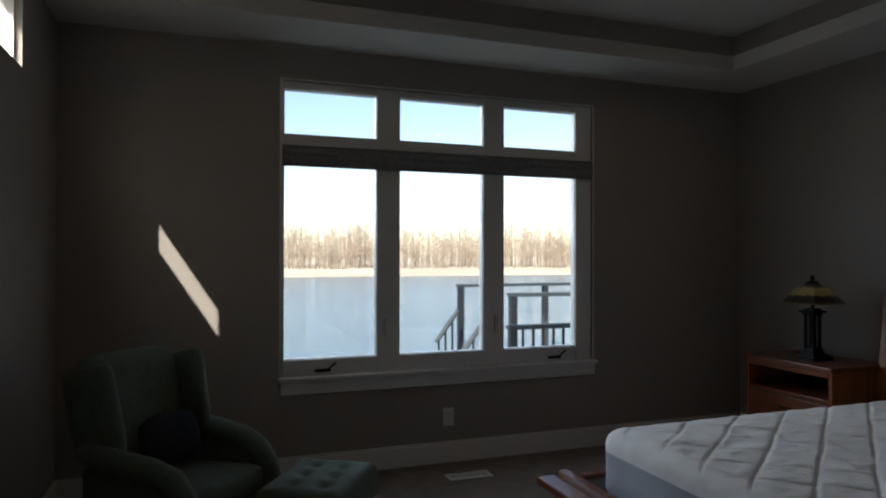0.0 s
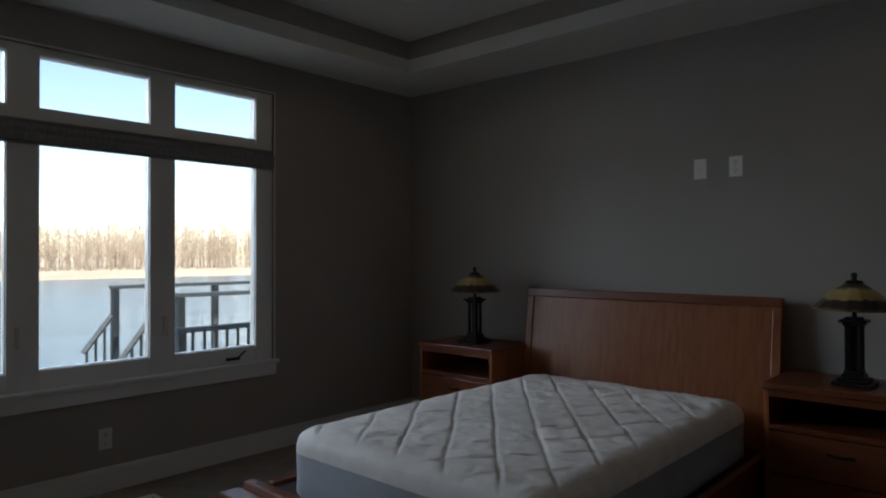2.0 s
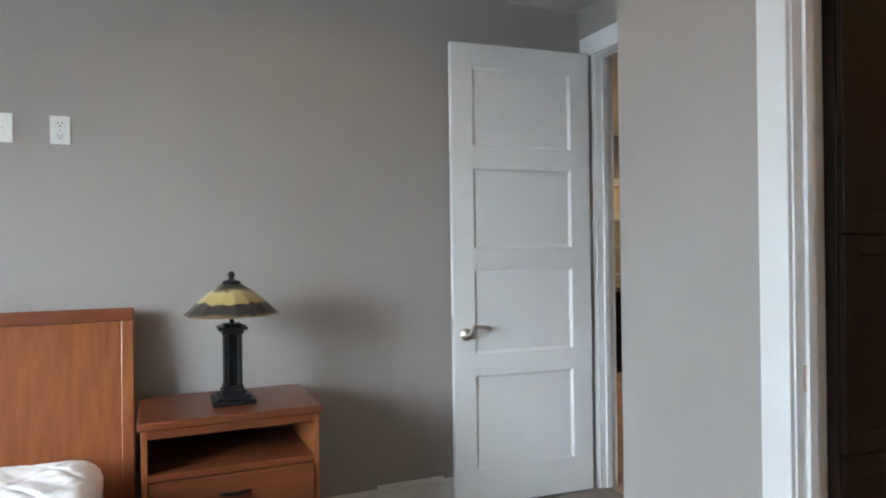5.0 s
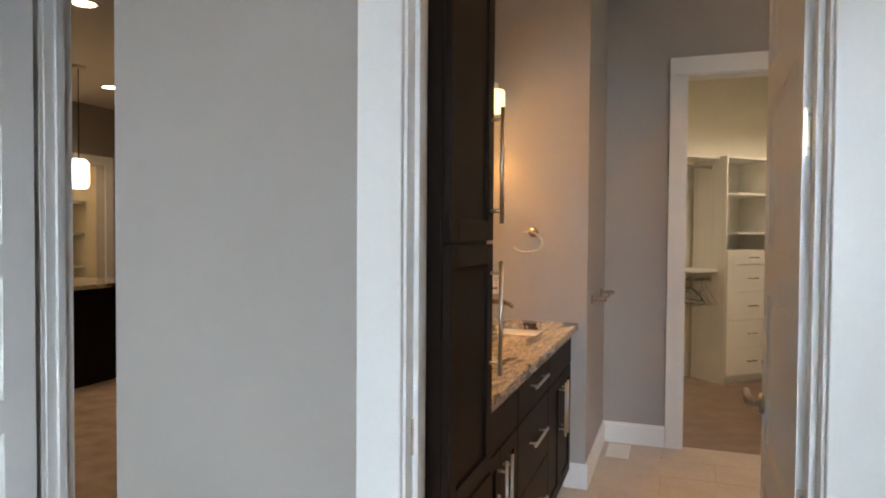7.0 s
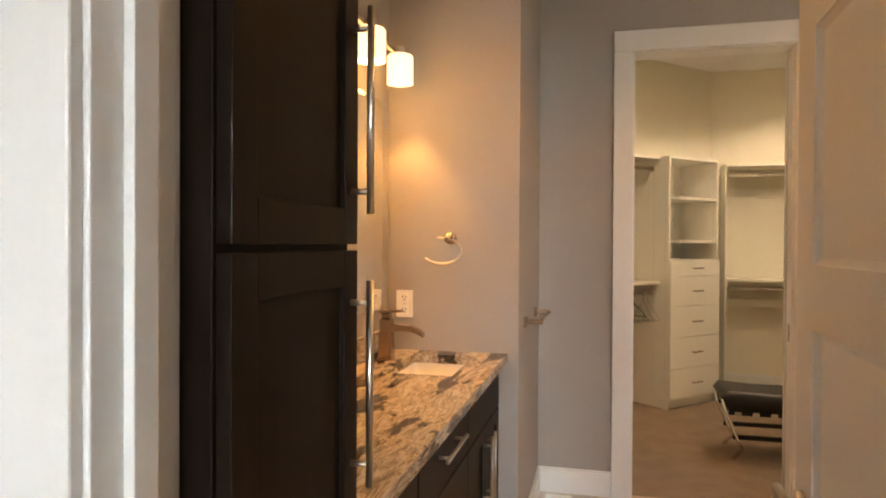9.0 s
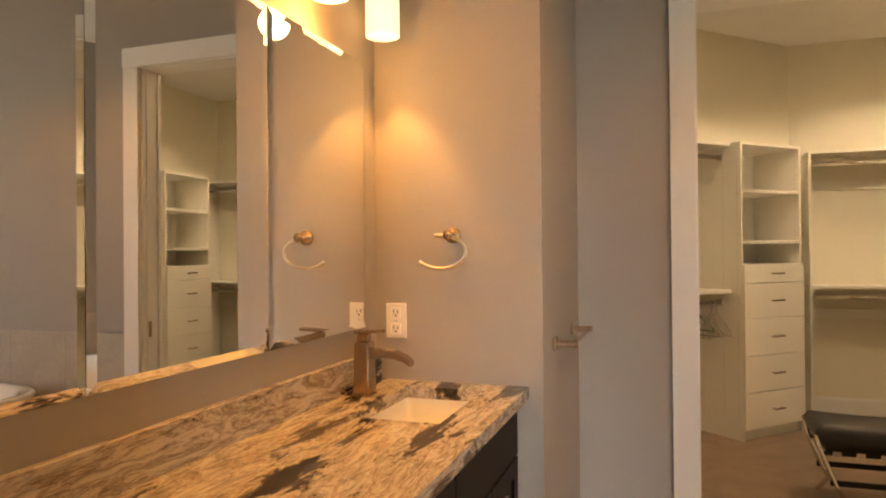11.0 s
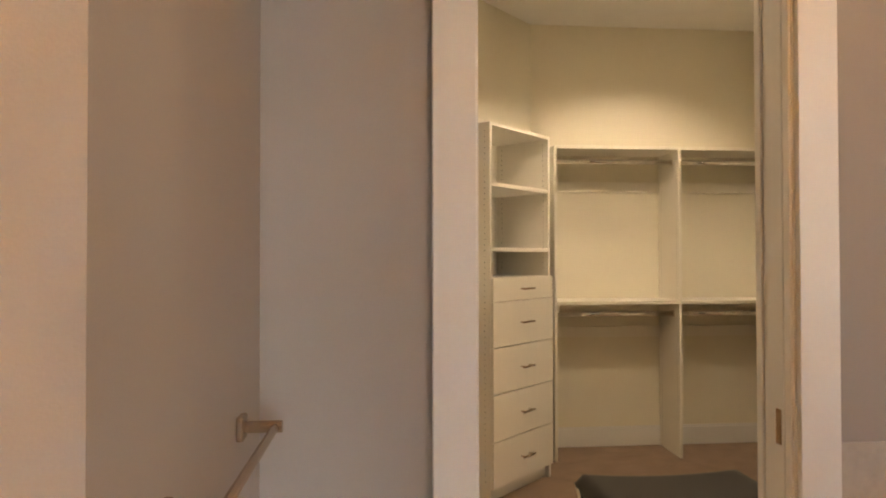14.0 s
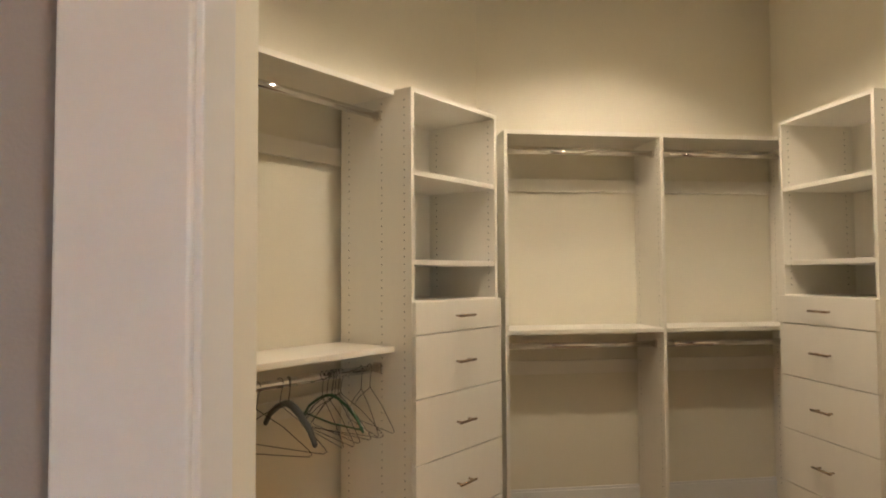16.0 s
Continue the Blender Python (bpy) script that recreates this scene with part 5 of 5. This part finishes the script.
def bench():
    b = thing("bench", "black leather bench seat on crossed metal legs", "bench", pose(0.62, -5.50, 0, 0, 0, 0), "")
    bm = bmesh.new()
    n = 24
    sx, sy = 0.37, 0.20
    grid = []
    for i in range(n + 1):
        row = []
        for j in range(n + 1):
            x, y = -sx + 2 * sx * i / n, -sy + 2 * sy * j / n
            e = min(1.0, min(sx - abs(x), sy - abs(y)) / 0.05)
            row.append(bm.verts.new((x, y, 0.40 + 0.05 * math.sqrt(max(0, 1 - (1 - e) ** 2)) - 0.02 * (1 - (x / sx) ** 2))))
        grid.append(row)
    for i in range(n):
        for j in range(n):
            bm.faces.new((grid[i][j], grid[i + 1][j], grid[i + 1][j + 1], grid[i][j + 1]))
    rim = [grid[i][0] for i in range(n)] + [grid[n][j] for j in range(n)] + [grid[i][n] for i in range(n, 0, -1)] + [grid[0][j] for j in range(n, 0, -1)]
    low = [bm.verts.new((v.co.x * 0.86, v.co.y * 0.9, 0.305 - 0.01 * (1 - (v.co.x / sx) ** 2))) for v in rim]
    for i in range(len(rim)):
        j = (i + 1) % len(rim)
        bm.faces.new((rim[i], rim[j], low[j], low[i]))
    bm.faces.new(low)
    part("cushion", bm, M["leather"], b, "black leather cushion", True)
    for y in (-0.17, 0.17):
        for s in (-1, 1):
            bm = bmesh.new()
            tube(bm, [(s * 0.36, y, 0.385), (s * 0.33, y, 0.27), (s * 0.27, y, 0.13), (s * 0.24, y, 0.07), (s * 0.30, y * 1.02, 0.0)], 0.013, 10)
            part("leg", bm, M["chrome"], b, "polished metal leg", True)
        bm = bmesh.new()
        box(bm, (-0.30, y - 0.008, 0.13), (0.30, y + 0.008, 0.16), 0.003)
        part("stretcher", bm, M["iron"], b, "dark metal stretcher")
        bm = bmesh.new()
        rod(bm, (-0.335, y, 0.295), (0.335, y, 0.295), 0.010, 10)
        part("seat_rail", bm, M["iron"], b)
        for k in range(6):
            x = -0.27 + 0.54 * k / 5
            block("strap", (x - 0.02, y - 0.013, 0.281), (x + 0.02, y + 0.013, 0.31), M["nickel"], b, "pale metal strap", 0.002)


bench()
can_light(0.35, -5.9, BATH_H, 5.2, 140, tint=CLOSET_WHITE)
can_light(0.05, -6.75, BATH_H, 3.0, 130, tint=CLOSET_WHITE)
can_light(1.35, -5.5, BATH_H, 1.4, 140, tint=CLOSET_WHITE)
can_light(0.6, -2.9, BATH_H, 5.2, 140, tint=WARM)

# ---- hall and kitchen seen through the open bedroom door ----
structure(block("floor_hall", (2.975, -9.0, -0.1), (10.0, HALL_Y - 0.06, 0), M["hall_floor"]), "pale pinkish hall carpet", "floor")
structure(block("ceiling_hall", (2.975, -9.0, 2.74), (10.0, HALL_Y - 0.12, 2.9), M["ceiling"]), "pale painted hall ceiling", "ceiling")
structure(block("wall_hall_north", (EAST, HALL_Y - 0.12, 0), (10.0, HALL_Y, 2.9), M["wall"]), "greige painted hall wall", "wall")
structure(block("wall_hall_west", (2.855, -9.0, 0), (2.975, CLO_N, 2.9), M["wall"]), "greige painted hall wall", "wall")
structure(block("wall_hall_south", (2.855, -9.12, 0), (10.0, -9.0, 2.9), M["wall"]), "greige painted far hall wall out of view", "wall")
PX = 7.60
structure(blocks("wall_pantry", [((PX, -9.0, 0), (PX + 0.12, -5.60, 2.74)), ((PX, -4.55, 0), (PX + 0.12, HALL_Y - 0.12, 2.74)), ((PX, -5.60, 2.10), (PX + 0.12, -4.55, 2.74))], M["wall"]), "greige painted wall with the pantry opening", "wall")
structure(blocks("trim_pantry", [((PX - 0.018, -5.70, 0), (PX, -5.60, 2.10)), ((PX - 0.018, -4.55, 0), (PX, -4.45, 2.10)), ((PX - 0.018, -5.70, 2.10), (PX, -4.45, 2.20))], M["trim"]), "white painted pantry casing", "casing")
structure(blocks("wall_pantry_inside", [((9.0, -6.4, 0), (9.1, -3.6, 2.74)), ((PX + 0.12, -6.4, 0), (9.0, -6.3, 2.74)), ((PX + 0.12, -3.7, 0), (9.0, -3.6, 2.74))], M["pantry"]), "cream painted pantry walls", "wall")
sh = thing("pantry_shelves", "white pantry shelves on the lit back wall", "shelving")
for z in (0.95, 1.35, 1.75):
    block("shelf", (8.65, -6.29, z - 0.025), (9.0, -3.71, z), M["trim"], sh)
isl = thing("kitchen_island", "dark kitchen island with a granite top", "kitchen island")
block("body", (6.6, -4.86, 0), (7.3, -3.2, 0.875), M["espresso"], isl, bevel=0.004)
block("top", (6.5, -5.10, 0.876), (7.4, -3.1, 0.912), M["granite"], isl, "granite top", 0.004)
can_light(4.96, -2.94, 2.74, 3.3, 140)
can_light(6.69, -4.80, 2.74, 3.3, 140)
can_light(8.2, -5.0, 2.74, 4.0, 150)
# unseen wall, added to close the hall's east end against stray sun
structure(block("wall_hall_east_closure", (10.0, -9.12, 0), (10.12, HALL_Y, 2.9), M["wall"]), "greige painted far hall wall out of view", "wall")
pend = thing("pendant_lamp", "small frosted glass pendant lamp over the island, lit", "pendant", pose(6.27, -4.07, 2.74))
bm = bmesh.new()
lathe(bm, [(0.0, 0.0), (0.06, -0.002), (0.06, -0.02), (0.01, -0.028), (0.0, -0.028)], 20)
part("canopy", bm, M["nickel"], pend, "", True)
bm = bmesh.new()
rod(bm, (0, 0, -0.02), (0, 0, -0.78), 0.004, 8)
part("cord", bm, M["iron"], pend)
bm = bmesh.new()
lathe(bm, [(0.0, -0.76), (0.05, -0.765), (0.078, -0.80), (0.078, -0.97), (0.06, -1.0), (0.0, -1.0)], 20)
part("shade", bm, M["frost"], pend, "ribbed frosted glass shade", True)

# ---- outside: lake, far shore, deck railing ----
structure(block("water", (-600, 5.0, -5.2), (600, 205, -5.0), M["water"]), "pale blue rippled lake water", "water")
bm = bmesh.new()
nx = 80
rows = []
for j, (y, z) in enumerate(((196, -5.1), (203, -4.6), (214, -3.4), (240, -2.5), (900, -2.0), (2600, -2.0))):
    rows.append([bm.verts.new((-1600 + 3200 * i / nx, y + (9 * noise.noise(Vector((i * 0.23, 0, 0))) - 10 if j < 3 else 0), z)) for i in range(nx + 1)])
for a, b in zip(rows, rows[1:]):
    for i in range(nx):
        bm.faces.new((a[i], a[i + 1], b[i + 1], b[i]))
structure(part("ground", bm, M["sand"]), "pale sandy far bank of the lake", "ground")
structure(block("ground_near", (-60, -40, -3.2), (60, 9.0, -3.0), M["sand"]), "sandy ground below the house", "ground")


def woods():
    rnd = random.Random(4)
    V, Fc = [], []

    def limb(p, q, r0, r1):
        d = (q - p).normalized()
        s = d.cross(Vector((0.3, 0.2, 1))).normalized() if abs(d.z) < 0.95 else Vector((1, 0, 0))
        u = d.cross(s)
        k = len(V)
        for c, r in ((p, r0), (q, r1)):
            for i in range(3):
                a = 2 * math.pi * i / 3
                V.append(c + (s * math.cos(a) + u * math.sin(a)) * r)
        for i in range(3):
            j = (i + 1) % 3
            Fc.append((k + i, k + j, k + 3 + j, k + 3 + i))
    for t in range(1500):
        x = rnd.uniform(-140, 230)
        y = rnd.uniform(208, 250)
        h = rnd.uniform(11, 20) * (1.0 + 0.22 * noise.noise(Vector((x * 0.03, 0, 2))))
        base = Vector((x, y, -4.2))
        top = base + Vector((rnd.uniform(-1, 1), 0, h))
        r = rnd.uniform(0.10, 0.22)
        limb(base, top, r, 0.03)
        for k in range(rnd.randint(9, 15)):
            f = rnd.uniform(0.18, 0.95)
            p = base.lerp(top, f)
            a = rnd.uniform(0, 6.28)
            ln = (1.1 - f) * h * rnd.uniform(0.2, 0.42)
            q = p + Vector((math.cos(a) * ln, math.sin(a) * ln, ln * rnd.uniform(0.5, 1.2)))
            limb(p, q, r * 0.4, 0.02)
            for _ in range(2):
                m = p.lerp(q, rnd.uniform(0.4, 0.9))
                limb(m, m + Vector((rnd.uniform(-1, 1), rnd.uniform(-1, 1), rnd.uniform(0.2, 1.3))) * ln * 0.4, 0.05, 0.02)
    me = bpy.data.meshes.new("far_woods")
    me.from_pydata([tuple(v) for v in V], [], Fc)
    me.materials.append(M["bark"])
    tagged(new("far_woods", me), "bare brown winter woods along the far shore", "woods", "", "stuff")


woods()


def deck():
    # landing at the house's side, with a railing and stairs that go down to the left
    d = thing("deck_landing", "dark wooden deck landing outside the window", "deck")
    block("boards", (3.0, 5.45, -0.30), (6.3, 8.4, -0.22), M["deck_metal"], d)
    for x, y in ((3.1, 5.55), (3.1, 8.3), (5.9, 8.3)):
        block("support_post", (x - 0.07, y - 0.07, -3.0), (x + 0.07, y + 0.07, -0.30), M["deck_metal"], d)


def railing(name, label, x0, y0, x1, y1, zt, glassy, zb=-0.22):
    r = thing(name, label, "railing")
    a, b = Vector((x0, y0, 0)), Vector((x1, y1, 0))
    L = (b - a).length
    n = max(1, round(L / 1.3))
    for k in range(n + 1):
        p = a.lerp(b, k / n)
        block("post", (p.x - 0.04, p.y - 0.04, -0.22), (p.x + 0.04, p.y + 0.04, zt), M["deck_metal"], r, bevel=0.004)
    m = Matrix.Translation(a) @ Matrix.Rotation(math.atan2(b.y - a.y, b.x - a.x), 4, "Z")
    bm = bmesh.new()
    box(bm, (-0.06, -0.05, zt), (L + 0.06, 0.05, zt + 0.045), 0.006, m)
    part("top_rail", bm, M["deck_rail_top"], r)
    bm = bmesh.new()
    box(bm, (0, -0.02, zb + 0.09), (L, 0.02, zb + 0.13), 0, m)
    part("bottom_rail", bm, M["deck_metal"], r)
    if glassy:
        for k in range(n):
            bm = bmesh.new()
            box(bm, (L * k / n + 0.06, -0.004, zb + 0.14), (L * (k + 1) / n - 0.06, 0.004, zt - 0.02), 0, m)
            part("glass_panel", bm, M["glass"], r).visible_shadow = False
    else:
        c = round(L / 0.12)
        for k in range(1, c):
            bm = bmesh.new()
            box(bm, (L * k / c - 0.011, -0.011, zb + 0.11), (L * k / c + 0.011, 0.011, zt), 0, m)
            part("baluster", bm, M["deck_metal"], r)


deck()
railing("deck_railing", "dark metal deck railing with clear glass panels", 3.46, 8.3, 6.2, 8.3, 0.93, True)
railing("deck_railing", "dark metal railing with glass at the stair head", 3.42, 6.5, 5.6, 6.3, 0.90, True)
railing("stair_railing", "dark baluster railing beside the deck stairs", 2.98, 5.6, 4.3, 5.6, 0.62, False, 0.06)
st = thing("deck_stairs", "dark wooden stairs leading down from the deck", "stairs")
for k in range(6):
    block("tread", (2.74 - 0.26 * k, 6.9, -0.42 - 0.19 * k), (3.02 - 0.26 * k, 8.0, -0.38 - 0.19 * k), M["deck_metal"], st)
for y in (6.95, 7.95):
    bm = bmesh.new()
    rod(bm, (3.28, y, 0.62), (2.96, y, 0.20), 0.035, 8)
    part("handrail", bm, M["deck_rail_top"], st)
    for k in range(3):
        x = 3.2 - 0.10 * k
        z = 0.62 - (3.28 - x) * 1.3
        block("baluster", (x - 0.012, y - 0.012, z - 0.75), (x + 0.012, y + 0.012, z), M["deck_metal"], st)

# ---- bathroom tiles ----
def tile_pieces(parent, origin, u, v, nu, nv, su, sv, thick, n, material, joint=0.003, stagger=0.5):
    """Tiles as own objects on one shared mesh; u and v are the surface's ways, n its outward way."""
    u, v, n = Vector(u), Vector(v), Vector(n)
    bm = bmesh.new()
    box(bm, (joint / 2, joint / 2, -0.002), (su - joint / 2, sv - joint / 2, thick))
    me = mesh_of("tile", bm, material)
    rot = Matrix((u, v, n)).transposed().to_4x4()
    for j in range(nv):
        for i in range(nu):
            off = (stagger * su if j % 2 else 0.0)
            ob = new("tile", me)
            ob.parent = parent
            ob.matrix_world = Matrix.Translation(Vector(origin) + u * (i * su - off) + v * (j * sv)) @ rot


tile_pieces(bath_floor, (BATH_W + 0.3, BATH_S - 0.045, 0.0), (1, 0, 0), (0, 1, 0), 7, 11, 0.60, 0.30, 0.006, (0, 0, 1), M["tile"])
wains = structure(block("wall_wainscot", (BATH_W, BATH_S, 0), (0.68, BATH_S + 0.006, 0.88), M["grout"]), "taupe tile wainscot beside the tub", "wall")
tile_pieces(wains, (0.678, BATH_S + 0.006, 0.0), (-1, 0, 0), (0, 0, 1), 5, 2, 0.44, 0.45, 0.006, (0, 1, 0), M["wall_tile"], stagger=0.0)
wains2 = structure(block("wall_wainscot_west", (BATH_W, BATH_S + 0.013, 0), (BATH_W + 0.006, BATH_N - 0.14, 0.90), M["grout"]), "taupe tile wainscot behind the tub", "wall")
tile_pieces(wains2, (BATH_W + 0.006, BATH_S + 0.02, 0.0), (0, 1, 0), (0, 0, 1), 7, 2, 0.44, 0.45, 0.006, (1, 0, 0), M["wall_tile"], stagger=0.0)
